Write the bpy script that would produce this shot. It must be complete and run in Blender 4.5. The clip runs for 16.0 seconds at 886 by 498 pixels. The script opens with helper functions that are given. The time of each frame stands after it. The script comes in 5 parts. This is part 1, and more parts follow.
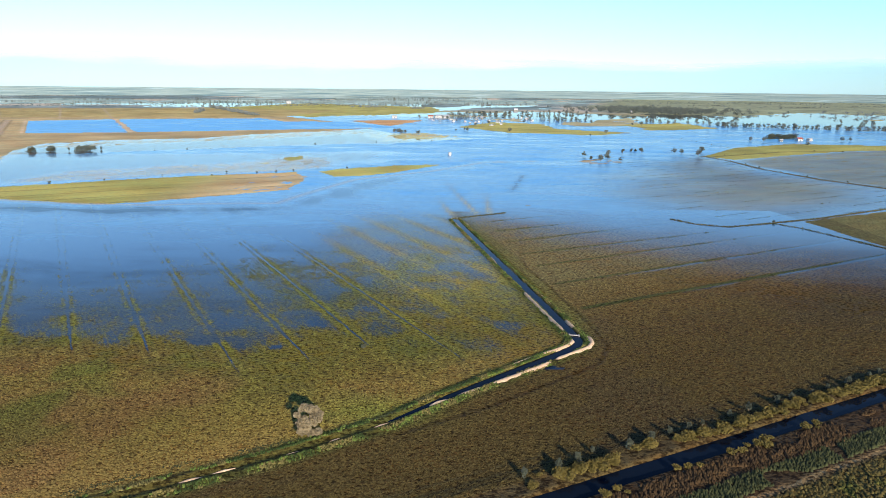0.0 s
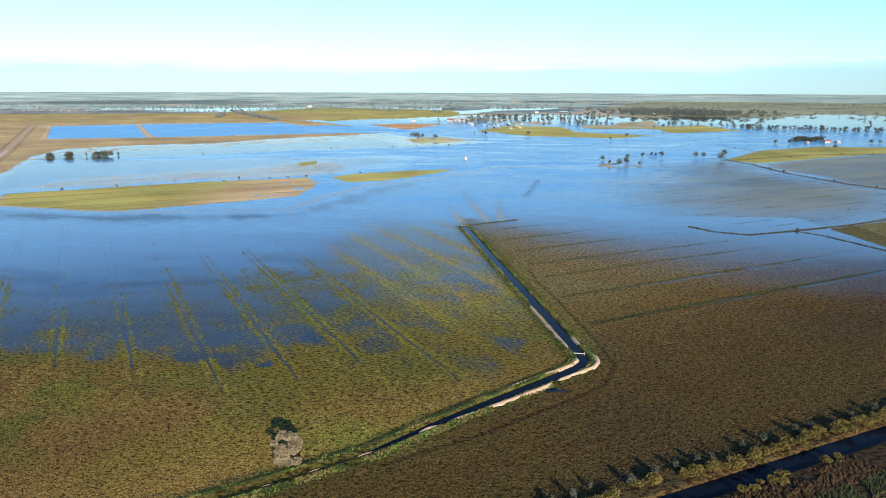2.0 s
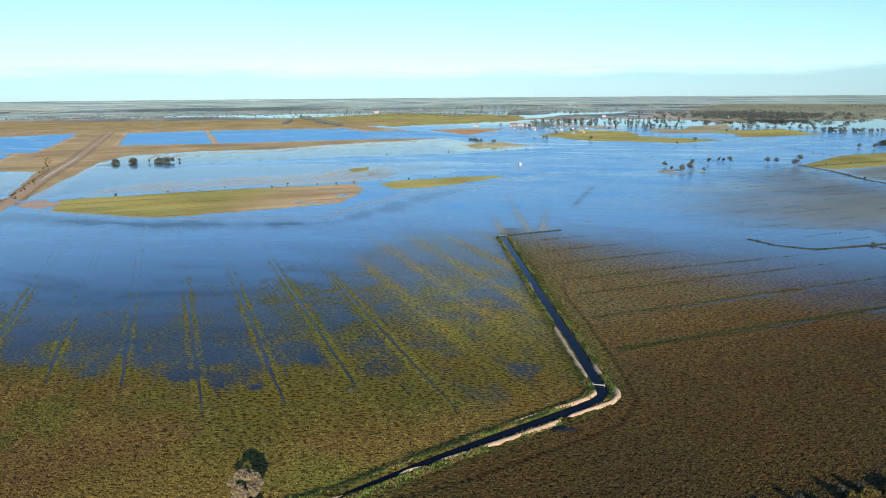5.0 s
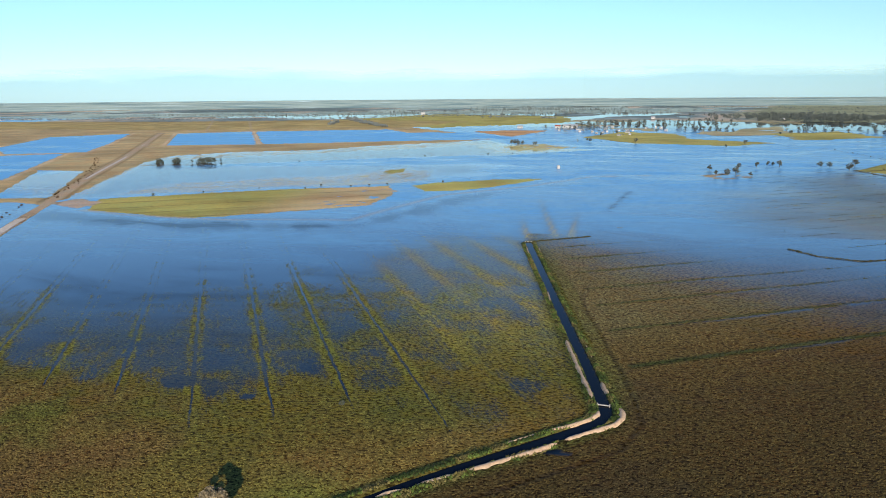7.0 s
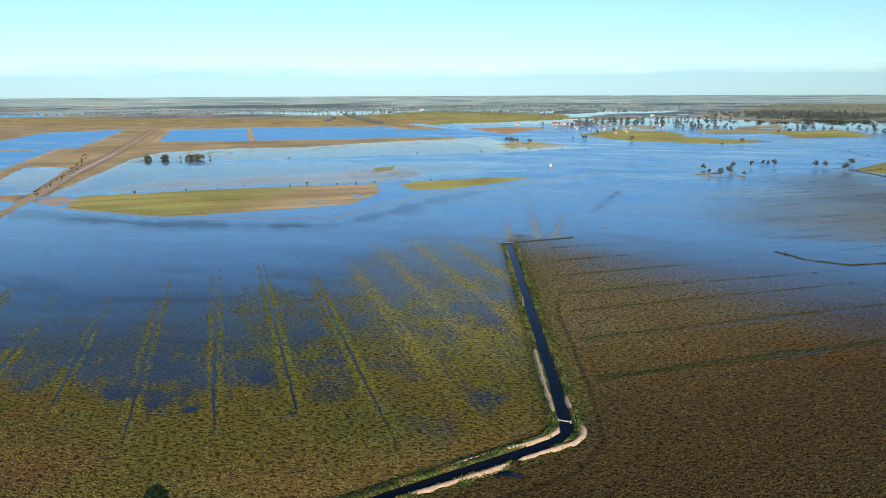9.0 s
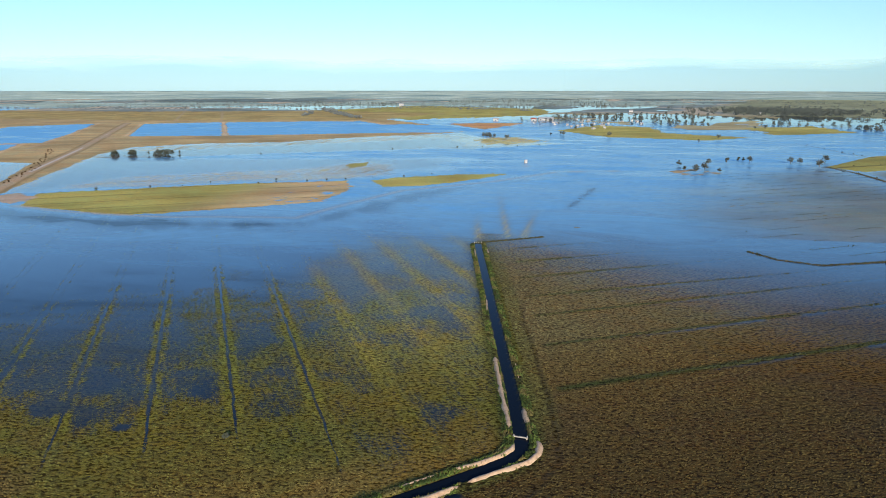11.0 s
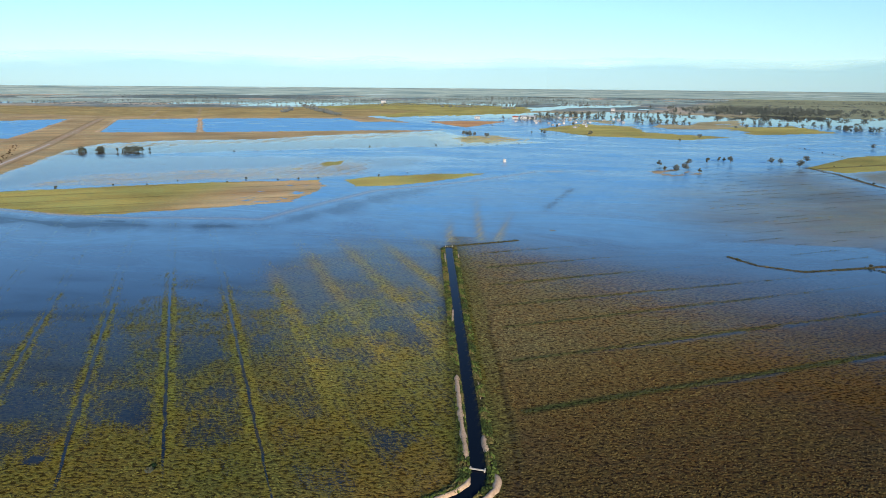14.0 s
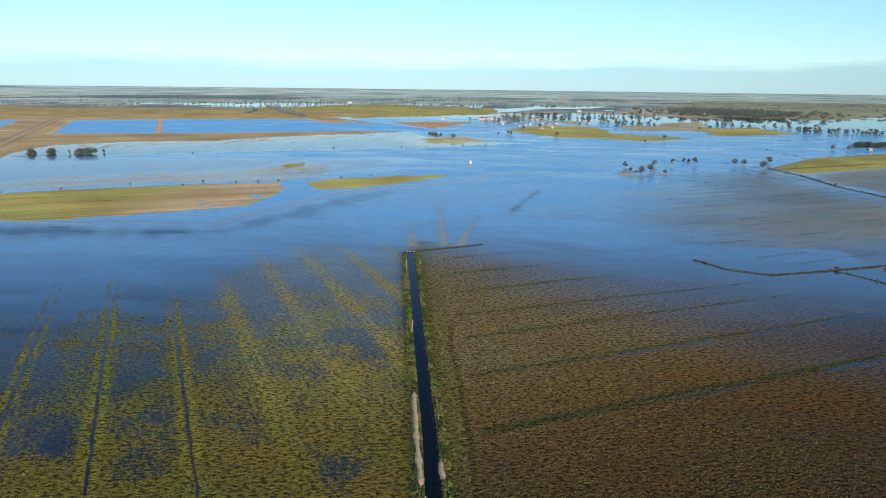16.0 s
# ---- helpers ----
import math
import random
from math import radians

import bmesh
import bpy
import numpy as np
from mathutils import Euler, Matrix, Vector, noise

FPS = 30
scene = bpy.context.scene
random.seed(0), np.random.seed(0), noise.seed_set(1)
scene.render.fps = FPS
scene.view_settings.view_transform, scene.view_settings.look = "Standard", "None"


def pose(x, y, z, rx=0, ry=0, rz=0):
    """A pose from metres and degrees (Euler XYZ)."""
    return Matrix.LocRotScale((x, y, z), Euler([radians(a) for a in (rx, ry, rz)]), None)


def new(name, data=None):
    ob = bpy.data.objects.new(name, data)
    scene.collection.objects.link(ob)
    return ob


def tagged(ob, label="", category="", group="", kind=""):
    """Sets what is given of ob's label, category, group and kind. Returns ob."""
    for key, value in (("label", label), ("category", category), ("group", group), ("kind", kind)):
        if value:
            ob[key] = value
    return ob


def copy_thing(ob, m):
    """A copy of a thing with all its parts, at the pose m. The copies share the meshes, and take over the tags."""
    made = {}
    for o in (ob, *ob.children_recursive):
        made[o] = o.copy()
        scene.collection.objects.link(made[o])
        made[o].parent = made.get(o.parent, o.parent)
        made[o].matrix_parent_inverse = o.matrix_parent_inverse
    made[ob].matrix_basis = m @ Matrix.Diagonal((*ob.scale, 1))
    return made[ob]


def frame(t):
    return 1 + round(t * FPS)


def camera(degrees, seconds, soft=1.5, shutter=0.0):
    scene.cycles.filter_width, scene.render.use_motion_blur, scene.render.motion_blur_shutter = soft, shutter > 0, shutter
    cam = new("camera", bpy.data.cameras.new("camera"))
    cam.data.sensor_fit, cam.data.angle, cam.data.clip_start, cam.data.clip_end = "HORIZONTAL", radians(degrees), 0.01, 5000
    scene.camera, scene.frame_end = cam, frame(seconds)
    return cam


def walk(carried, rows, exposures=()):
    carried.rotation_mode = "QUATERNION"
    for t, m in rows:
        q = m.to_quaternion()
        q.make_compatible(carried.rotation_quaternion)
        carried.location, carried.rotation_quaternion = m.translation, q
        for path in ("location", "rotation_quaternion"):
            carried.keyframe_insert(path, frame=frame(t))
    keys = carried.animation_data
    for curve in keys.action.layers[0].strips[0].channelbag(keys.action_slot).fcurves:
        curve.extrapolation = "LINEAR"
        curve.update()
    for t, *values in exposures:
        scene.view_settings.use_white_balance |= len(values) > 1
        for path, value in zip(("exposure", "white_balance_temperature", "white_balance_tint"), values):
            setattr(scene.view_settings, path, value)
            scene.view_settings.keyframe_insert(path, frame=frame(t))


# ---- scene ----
cam = camera(66.21, 16.0, soft=0.75)
# seconds, x, y, z, yaw, pitch, roll of the drone
FLIGHT = [
    (0, 0.00, 0.00, 75.00, 0.00, -13.51, 0.58),
    (0.5, 1.67, 2.73, 75.12, -0.00, -13.44, 0.45),
    (1, 3.24, 5.24, 75.34, -0.12, -13.39, 0.35),
    (1.5, 5.05, 7.76, 75.55, 0.85, -13.33, 0.29),
    (2, 7.14, 10.50, 75.67, 1.92, -13.28, 0.19),
    (2.5, 9.57, 13.61, 75.50, 2.66, -13.21, 0.09),
    (3, 12.04, 16.66, 75.32, 3.61, -13.12, -0.03),
    (3.5, 14.61, 19.48, 75.17, 4.99, -13.01, -0.17),
    (4, 17.43, 22.53, 74.88, 6.22, -12.93, -0.27),
    (6.5, 31.63, 36.17, 75.50, 10.39, -12.79, -0.50),
    (7, 34.33, 38.32, 75.39, 11.89, -12.75, -0.44),
    (7.5, 37.08, 40.92, 75.51, 13.03, -12.77, -0.45),
    (8, 39.50, 43.93, 75.41, 13.01, -12.78, -0.44),
    (8.5, 41.70, 46.91, 75.38, 12.48, -12.91, -0.34),
    (9, 43.52, 50.09, 75.40, 11.98, -13.02, -0.26),
    (11.5, 49.49, 64.07, 75.57, 10.03, -13.50, 0.13),
    (12, 50.27, 66.65, 75.46, 9.72, -13.52, 0.23),
    (12.5, 51.17, 68.89, 75.59, 9.51, -13.57, 0.29),
    (13, 51.72, 71.47, 75.56, 9.29, -13.63, 0.37),
    (13.5, 52.23, 74.18, 75.43, 9.12, -13.64, 0.42),
    (14, 52.73, 77.04, 75.24, 8.98, -13.64, 0.48),
    (14.5, 53.21, 79.78, 75.21, 8.84, -13.65, 0.48),
    (15, 53.56, 82.76, 75.03, 8.60, -13.66, 0.55),
    (15.5, 53.99, 85.54, 74.76, 7.36, -13.59, 0.66),
    (16, 54.38, 88.42, 74.57, 6.30, -13.53, 0.65),
]

walk(cam, [(t, pose(x, y, z, 0, 0, yaw) @ pose(0, 0, 0, 90 + pitch) @ pose(0, 0, 0, 0, 0, roll)) for t, x, y, z, yaw, pitch, roll in FLIGHT],
     exposures=[(0.0, 0.9), (4.0, 0.65), (7.0, 0.47), (16.0, 0.45)])

# ---- light ----
SUN_ELEVATION = radians(18)
SHADOW = Vector((-0.34, 0.94, 0)).normalized()
world = bpy.data.worlds.new("sky")
scene.world = world
world.use_nodes = True
wn = world.node_tree.nodes
sky = wn.new("ShaderNodeTexSky")
sky.sky_type = "NISHITA"
sky.sun_disc = False
sky.sun_elevation = SUN_ELEVATION
sky.sun_rotation = radians(160)
sky.air_density, sky.dust_density, sky.ozone_density = 1.0, 0.0, 3.0
balance = wn.new("ShaderNodeMix")
balance.data_type, balance.blend_type = "RGBA", "MULTIPLY"
balance.inputs[0].default_value, balance.inputs[7].default_value = 1.0, (0.79, 0.97, 1.2, 1)
world.node_tree.links.new(sky.outputs[0], balance.inputs[6])
world.node_tree.links.new(balance.outputs[2], wn["Background"].inputs[0])
wn["Background"].inputs[1].default_value = 0.113
sun = new("sun", bpy.data.lights.new("sun", "SUN"))
sun.data.energy, sun.data.angle, sun.data.color = 4.6, radians(0.5), (1.0, 0.86, 0.66)
ray = Vector((SHADOW.x * math.cos(SUN_ELEVATION), SHADOW.y * math.cos(SUN_ELEVATION), -math.sin(SUN_ELEVATION)))
sun.matrix_world = Matrix.Translation((0, 0, 200)) @ ray.to_track_quat("-Z", "Y").to_matrix().to_4x4()


# ---- materials ----
def material(name, rough=0.9, spec=0.3):
    m = bpy.data.materials.new(name)
    m.use_nodes = True
    b = m.node_tree.nodes["Principled BSDF"]
    b.inputs["Roughness"].default_value = rough
    b.inputs["Specular IOR Level"].default_value = spec
    return m, m.node_tree.nodes, m.node_tree.links, b


def noise_node(nodes, links, scale, detail=4.0, coords=None, rough=0.6):
    n = nodes.new("ShaderNodeTexNoise")
    n.inputs["Scale"].default_value, n.inputs["Detail"].default_value, n.inputs["Roughness"].default_value = scale, detail, rough
    if coords is not None:
        links.new(coords, n.inputs["Vector"])
    return n


def mix_rgb(nodes, links, a, b, fac, blend="MIX"):
    n = nodes.new("ShaderNodeMix")
    n.data_type, n.blend_type = "RGBA", blend
    for sock, value in ((n.inputs[0], fac), (n.inputs[6], a), (n.inputs[7], b)):
        if isinstance(value, bpy.types.NodeSocket):
            links.new(value, sock)
        elif isinstance(value, (int, float)):
            sock.default_value = value
        else:
            sock.default_value = (*value, 1)
    return n.outputs[2]


def ramp(nodes, links, fac, lo, hi, a=0.0, b=1.0):
    n = nodes.new("ShaderNodeMapRange")
    n.inputs["From Min"].default_value, n.inputs["From Max"].default_value = lo, hi
    n.inputs["To Min"].default_value, n.inputs["To Max"].default_value = a, b
    links.new(fac, n.inputs["Value"])
    return n.outputs[0]


def varied(name, dark, light, scale=2.0, rough=0.9, bump=0.3, spec=0.2, island=0.0, per_thing=0.0, stretch=0):
    """A matt natural surface: two scales of mottling, with a bump."""
    m, nodes, links, b = material(name, rough, spec)
    pos = nodes.new("ShaderNodeTexCoord").outputs["Object"]
    if stretch:
        squeeze = nodes.new("ShaderNodeMapping")
        squeeze.inputs["Scale"].default_value = (1, 1, stretch)
        links.new(pos, squeeze.inputs["Vector"])
        pos = squeeze.outputs[0]
    fine = noise_node(nodes, links, scale, 6, pos)
    broad = noise_node(nodes, links, scale * 0.13, 3, pos)
    col = mix_rgb(nodes, links, dark, light, ramp(nodes, links, fine.outputs[0], 0.3, 0.7))
    col = mix_rgb(nodes, links, col, dark, ramp(nodes, links, broad.outputs[0], 0.45, 0.75, 0, 0.6))
    if island:
        r = nodes.new("ShaderNodeNewGeometry").outputs["Random Per Island"]
        col = mix_rgb(nodes, links, col, dark, ramp(nodes, links, r, 0, 1, 0, island))
    if per_thing:
        r = nodes.new("ShaderNodeObjectInfo").outputs["Random"]
        col = mix_rgb(nodes, links, col, dark, ramp(nodes, links, r, 0, 1, 0, per_thing))
    links.new(col, b.inputs["Base Color"])
    if bump:
        bn = nodes.new("ShaderNodeBump")
        bn.inputs["Strength"].default_value, bn.inputs["Distance"].default_value = bump, 0.05
        links.new(fine.outputs[0], bn.inputs["Height"])
        links.new(bn.outputs[0], b.inputs["Normal"])
    return m


def weathered(nodes, links, pos):
    """The cover colour of each field, darker in the hollows between tussocks, with stains, and the relief of the
    tussocks.
    """
    cover = nodes.new("ShaderNodeVertexColor")
    cover.layer_name = "cover"
    def tussocky(value):
        n = nodes.new("ShaderNodeMath")
        n.operation = "MULTIPLY"
        links.new(value, n.inputs[0])
        links.new(cover.outputs[1], n.inputs[1])
        return n.outputs[0]

    squeeze = nodes.new("ShaderNodeMapping")
    squeeze.inputs["Rotation"].default_value = (0, 0, radians(-20))
    squeeze.inputs["Scale"].default_value = (0.62, 1.0, 1)
    links.new(pos, squeeze.inputs["Vector"])
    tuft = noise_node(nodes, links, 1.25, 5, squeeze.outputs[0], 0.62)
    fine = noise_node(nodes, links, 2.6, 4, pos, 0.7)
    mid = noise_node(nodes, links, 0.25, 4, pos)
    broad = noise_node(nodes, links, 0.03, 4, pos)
    c = mix_rgb(nodes, links, cover.outputs[0], (0.23, 0.2, 0.175), tussocky(ramp(nodes, links, tuft.outputs[0], 0.42, 0.53, 1.0, 0.0)), "MULTIPLY")
    c = mix_rgb(nodes, links, c, (0.45, 0.41, 0.36), tussocky(ramp(nodes, links, fine.outputs[0], 0.38, 0.62, 0.8, 0.0)), "MULTIPLY")
    c = mix_rgb(nodes, links, c, (1.12, 0.98, 0.84), ramp(nodes, links, mid.outputs[0], 0.4, 0.65), "MULTIPLY")
    c = mix_rgb(nodes, links, c, (1.08, 0.93, 0.86), ramp(nodes, links, broad.outputs[0], 0.4, 0.62), "MULTIPLY")
    lump = nodes.new("ShaderNodeBump")
    lump.inputs["Distance"].default_value = 0.5
    links.new(cover.outputs[1], lump.inputs["Strength"])
    links.new(tuft.outputs[0], lump.inputs["Height"])
    return c, lump.outputs[0]


def ground_material():
    """Crops, stubble, mud and tracks."""
    m, nodes, links, b = material("field_cover", 0.95, 0.1)
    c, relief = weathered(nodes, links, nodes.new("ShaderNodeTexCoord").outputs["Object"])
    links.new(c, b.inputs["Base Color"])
    links.new(relief, b.inputs["Normal"])
    return m


def water_material():
    """Murky flood water: the sky mirrored by a surface that the wind ruffles more or less, and stubble that stands through its shallows."""
    m, nodes, links, b = material("flood_water", 0.06, 0.5)
    b.inputs["IOR"].default_value = 1.35
    ruffle = nodes.new("ShaderNodeAttribute")
    ruffle.attribute_name = "ruffle"
    stand = nodes.new("ShaderNodeAttribute")
    stand.attribute_name = "stubble"
    sunk = nodes.new("ShaderNodeAttribute")
    sunk.attribute_name = "sunken"
    mirror = nodes.new("ShaderNodeAttribute")
    mirror.attribute_name = "mirror"
    pos = nodes.new("ShaderNodeTexCoord").outputs["Object"]
    wide = nodes.new("ShaderNodeMapping")
    wide.inputs["Scale"].default_value = (0.5, 1.4, 1)
    links.new(pos, wide.inputs["Vector"])
    gust = noise_node(nodes, links, 0.018, 9, wide.outputs[0], 0.7)
    gust.inputs["Distortion"].default_value = 0.8
    wave = noise_node(nodes, links, 1.1, 3, pos)
    amount = nodes.new("ShaderNodeMath")
    amount.operation = "MULTIPLY"
    links.new(ruffle.outputs["Fac"], amount.inputs[0])
    links.new(ramp(nodes, links, gust.outputs[0], 0.36, 0.64, 0.4, 1.5), amount.inputs[1])
    b.inputs["Base Color"].default_value = (0.004, 0.007, 0.013, 1)
    bn = nodes.new("ShaderNodeBump")
    bn.inputs["Distance"].default_value = 0.3
    links.new(amount.outputs[0], bn.inputs["Strength"])
    links.new(wave.outputs[0], bn.inputs["Height"])
    links.new(bn.outputs[0], b.inputs["Normal"])
    links.new(ramp(nodes, links, amount.outputs[0], 0, 1, 0.015, 0.25), b.inputs["Roughness"])
    # blue sky reflection of ruffled open water, put into a diffuse colour
    painted_sky = nodes.new("ShaderNodeBsdfDiffuse")
    painted_sky.inputs["Color"].default_value = (0.15, 0.44, 0.75, 1)
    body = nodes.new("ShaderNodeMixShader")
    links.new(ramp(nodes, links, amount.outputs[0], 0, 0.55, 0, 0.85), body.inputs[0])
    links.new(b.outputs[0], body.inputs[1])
    links.new(painted_sky.outputs[0], body.inputs[2])
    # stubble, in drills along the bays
    bays = nodes.new("ShaderNodeAttribute")
    bays.attribute_name = "bays"
    drills = []
    for stretch in ((4.5, 1, 1), (1, 4.5, 1)):
        turn = nodes.new("ShaderNodeMapping")
        turn.vector_type = "TEXTURE"
        turn.inputs["Rotation"].default_value = (0, 0, radians(29.8))
        turn.inputs["Scale"].default_value = stretch
        links.new(pos, turn.inputs["Vector"])
        drills.append(noise_node(nodes, links, 1.0, 6, turn.outputs[0], 0.7))

    def mixed(a, b_, fac):
        n = nodes.new("ShaderNodeMix")
        for sock, value in ((n.inputs[0], fac), (n.inputs[2], a), (n.inputs[3], b_)):
            if isinstance(value, (int, float)):
                sock.default_value = value
            else:
                links.new(value, sock)
        return n.outputs[0]

    def calc(op, a, b_=0.0, c_=0.0):
        n = nodes.new("ShaderNodeMath")
        n.operation = op
        for sock, value in zip(n.inputs, (a, b_, c_)):
            if isinstance(value, (int, float)):
                sock.default_value = value
            else:
                links.new(value, sock)
        return n.outputs[0]

    links.new(calc("MAXIMUM", calc("MINIMUM", calc("MULTIPLY_ADD", mirror.outputs["Fac"], 0.5, ramp(nodes, links, amount.outputs[0], 0.004, 0.05, 0.06, 0.5)), 0.5), 0.05), b.inputs["Specular IOR Level"])
    drill = mixed(drills[0].outputs[0], drills[1].outputs[0], bays.outputs["Fac"])
    flat = nodes.new("ShaderNodeMapping")
    flat.inputs["Scale"].default_value = (0.6, 1.2, 1)
    links.new(pos, flat.inputs["Vector"])
    clump = noise_node(nodes, links, 2.6, 5, flat.outputs[0], 0.7)
    both = mixed(drill, clump.outputs[0], 0.62)
    spread = calc("MULTIPLY_ADD", both, 3.5, -1.75)
    # ridges and ruts between the bays
    across = nodes.new("ShaderNodeVectorMath")
    across.operation = "DOT_PRODUCT"
    across.inputs[1].default_value = (0.868, 0.496, 0)
    links.new(pos, across.inputs[0])
    sway = noise_node(nodes, links, 0.09, 3, pos)
    u = calc("ADD", across.outputs["Value"], calc("MULTIPLY_ADD", sway.outputs[0], 1.2, -0.6 - 36.6 + 9.6 + 19200.0))
    aside = calc("ABSOLUTE", calc("SUBTRACT", calc("MODULO", u, 19.2), 9.6))
    broken = noise_node(nodes, links, 0.13, 4, pos)
    rut = calc("MULTIPLY", ramp(nodes, links, calc("MULTIPLY_ADD", broken.outputs[0], 0.9, aside), 0.62, 0.95, 1, 0), ramp(nodes, links, across.outputs["Value"], 99, 107, 1, 0))
    ridge = calc("MULTIPLY", ramp(nodes, links, calc("ABSOLUTE", calc("SUBTRACT", aside, 1.35)), 0.3, 1.3, 1, 0), calc("MULTIPLY", ramp(nodes, links, broken.outputs[0], 0.38, 0.62, 0.35, 1.0), ramp(nodes, links, across.outputs["Value"], 100, 122, 1, 0.25)))
    lift = calc("MULTIPLY", bays.outputs["Fac"], calc("SUBTRACT", calc("MULTIPLY", ridge, 0.34), calc("MULTIPLY", rut, 0.6)))
    level = calc("ADD", calc("ADD", spread, stand.outputs["Fac"]), lift)
    grass = nodes.new("ShaderNodeBsdfDiffuse")
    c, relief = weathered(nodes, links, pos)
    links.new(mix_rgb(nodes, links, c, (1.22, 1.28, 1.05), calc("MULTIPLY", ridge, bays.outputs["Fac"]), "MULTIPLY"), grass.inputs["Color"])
    links.new(relief, grass.inputs["Normal"])
    top = nodes.new("ShaderNodeMixShader")
    links.new(calc("MAXIMUM", ramp(nodes, links, level, 0.34, 0.66, 0, 0.96), calc("MULTIPLY", sunk.outputs["Fac"], ramp(nodes, links, clump.outputs[0], 0.3, 0.7, 0.8, 1.2))), top.inputs[0])
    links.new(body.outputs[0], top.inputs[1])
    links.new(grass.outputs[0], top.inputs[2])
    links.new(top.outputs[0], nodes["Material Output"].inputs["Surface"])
    return m


MAT_GROUND, MAT_WATER = ground_material(), water_material()
MAT_SAND = varied("dry_sand_bank", (0.36, 0.24, 0.15), (0.62, 0.45, 0.30), 1.2, 0.95, 0.5)
MAT_REED = varied("dark_reed", (0.03, 0.036, 0.014), (0.085, 0.09, 0.032), 0.8, 0.8, 0.0, island=0.5)
MAT_SCRUB = varied("yellow_scrub_leaf", (0.085, 0.068, 0.017), (0.24, 0.185, 0.052), 1.0, 0.8, 0.0, island=0.7, per_thing=0.4)
MAT_HEATH = varied("rust_brown_heath", (0.04, 0.024, 0.011), (0.12, 0.072, 0.03), 0.8, 0.9, 0.0, island=0.6)
MAT_BARK = varied("grey_bark", (0.07, 0.055, 0.04), (0.2, 0.17, 0.13), 3.0, 0.9, 0.5)
MAT_PALE_LEAF = varied("pale_tan_leaf", (0.12, 0.10, 0.065), (0.38, 0.31, 0.19), 1.6, 0.8, 0.0, island=0.7)
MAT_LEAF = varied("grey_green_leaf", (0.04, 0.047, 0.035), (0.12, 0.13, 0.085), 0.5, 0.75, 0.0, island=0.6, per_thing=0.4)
# distance haze is put into the colour of these two leaf materials
MAT_HAZED_LEAF = varied("hazed_grey_leaf", (0.065, 0.08, 0.075), (0.16, 0.18, 0.155), 0.4, 0.8, 0.0, island=0.6, per_thing=0.4)
MAT_FAR_HAZED_LEAF = varied("haze_pale_leaf", (0.10, 0.12, 0.125), (0.21, 0.235, 0.23), 0.2, 0.8, 0.0, island=0.5)
MAT_DIRT = varied("pale_dirt_road", (0.46, 0.38, 0.29), (0.72, 0.62, 0.5), 0.3, 0.95, 0.2)
MAT_WALL = varied("white_painted_wall", (0.36, 0.36, 0.35), (0.52, 0.52, 0.51), 0.8, 0.6, 0.0)
MAT_ROOF = varied("red_iron_roof", (0.22, 0.06, 0.04), (0.36, 0.11, 0.07), 0.8, 0.6, 0.0)
MAT_TIN = varied("pale_tin_roof", (0.24, 0.25, 0.265), (0.4, 0.41, 0.43), 0.8, 0.45, 0.0)
MAT_GLASS = varied("dark_window_glass", (0.02, 0.025, 0.03), (0.04, 0.045, 0.05), 0.8, 0.1, 0.0, spec=0.6)
MAT_CONCRETE = varied("weathered_concrete", (0.3, 0.27, 0.23), (0.52, 0.48, 0.42), 2.0, 0.9, 0.3)


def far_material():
    """The farthest plain: thin strips of wood, pasture, bare field and flood water, with haze put into their colours.
    """
    m, nodes, links, b = material("hazed_plain", 1.0, 0.0)
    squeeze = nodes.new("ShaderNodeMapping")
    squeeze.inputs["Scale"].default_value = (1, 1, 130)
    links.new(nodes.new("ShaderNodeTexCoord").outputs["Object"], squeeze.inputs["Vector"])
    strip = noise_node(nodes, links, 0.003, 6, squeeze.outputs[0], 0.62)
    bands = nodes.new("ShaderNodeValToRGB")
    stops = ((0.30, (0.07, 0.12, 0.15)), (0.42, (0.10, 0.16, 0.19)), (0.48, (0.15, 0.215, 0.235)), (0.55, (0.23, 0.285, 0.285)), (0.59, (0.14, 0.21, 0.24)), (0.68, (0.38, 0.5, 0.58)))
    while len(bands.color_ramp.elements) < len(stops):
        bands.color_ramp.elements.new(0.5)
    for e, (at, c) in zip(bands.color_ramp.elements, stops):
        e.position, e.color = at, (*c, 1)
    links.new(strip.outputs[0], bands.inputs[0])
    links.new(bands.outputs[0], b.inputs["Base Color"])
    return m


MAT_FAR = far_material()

# ---- the lie of the land ----
rng = np.random.default_rng(7)
LATTICE = rng.random((8, 256, 256))


def value_noise(x, y, size, seed=0):
    """Smooth noise from 0 to 1 with features of that size."""
    gx, gy = np.asarray(x) / size, np.asarray(y) / size
    ix, iy = np.floor(gx).astype(int), np.floor(gy).astype(int)
    fx, fy = gx - ix, gy - iy
    fx, fy = fx * fx * (3 - 2 * fx), fy * fy * (3 - 2 * fy)
    tab = LATTICE[seed % 8]
    a, b = tab[ix % 256, iy % 256], tab[(ix + 1) % 256, iy % 256]
    c, d = tab[ix % 256, (iy + 1) % 256], tab[(ix + 1) % 256, (iy + 1) % 256]
    return (a * (1 - fx) + b * fx) * (1 - fy) + (c * (1 - fx) + d * fx) * fy


def rough_noise(x, y, size, seed=0, octaves=4, gain=0.55):
    total, weight, amp = 0.0, 0.0, 1.0
    for k in range(octaves):
        total = total + amp * value_noise(x + 17.3 * k, y - 9.1 * k, size / 2.1**k, seed + k)
        weight, amp = weight + amp, amp * gain
    return total / weight


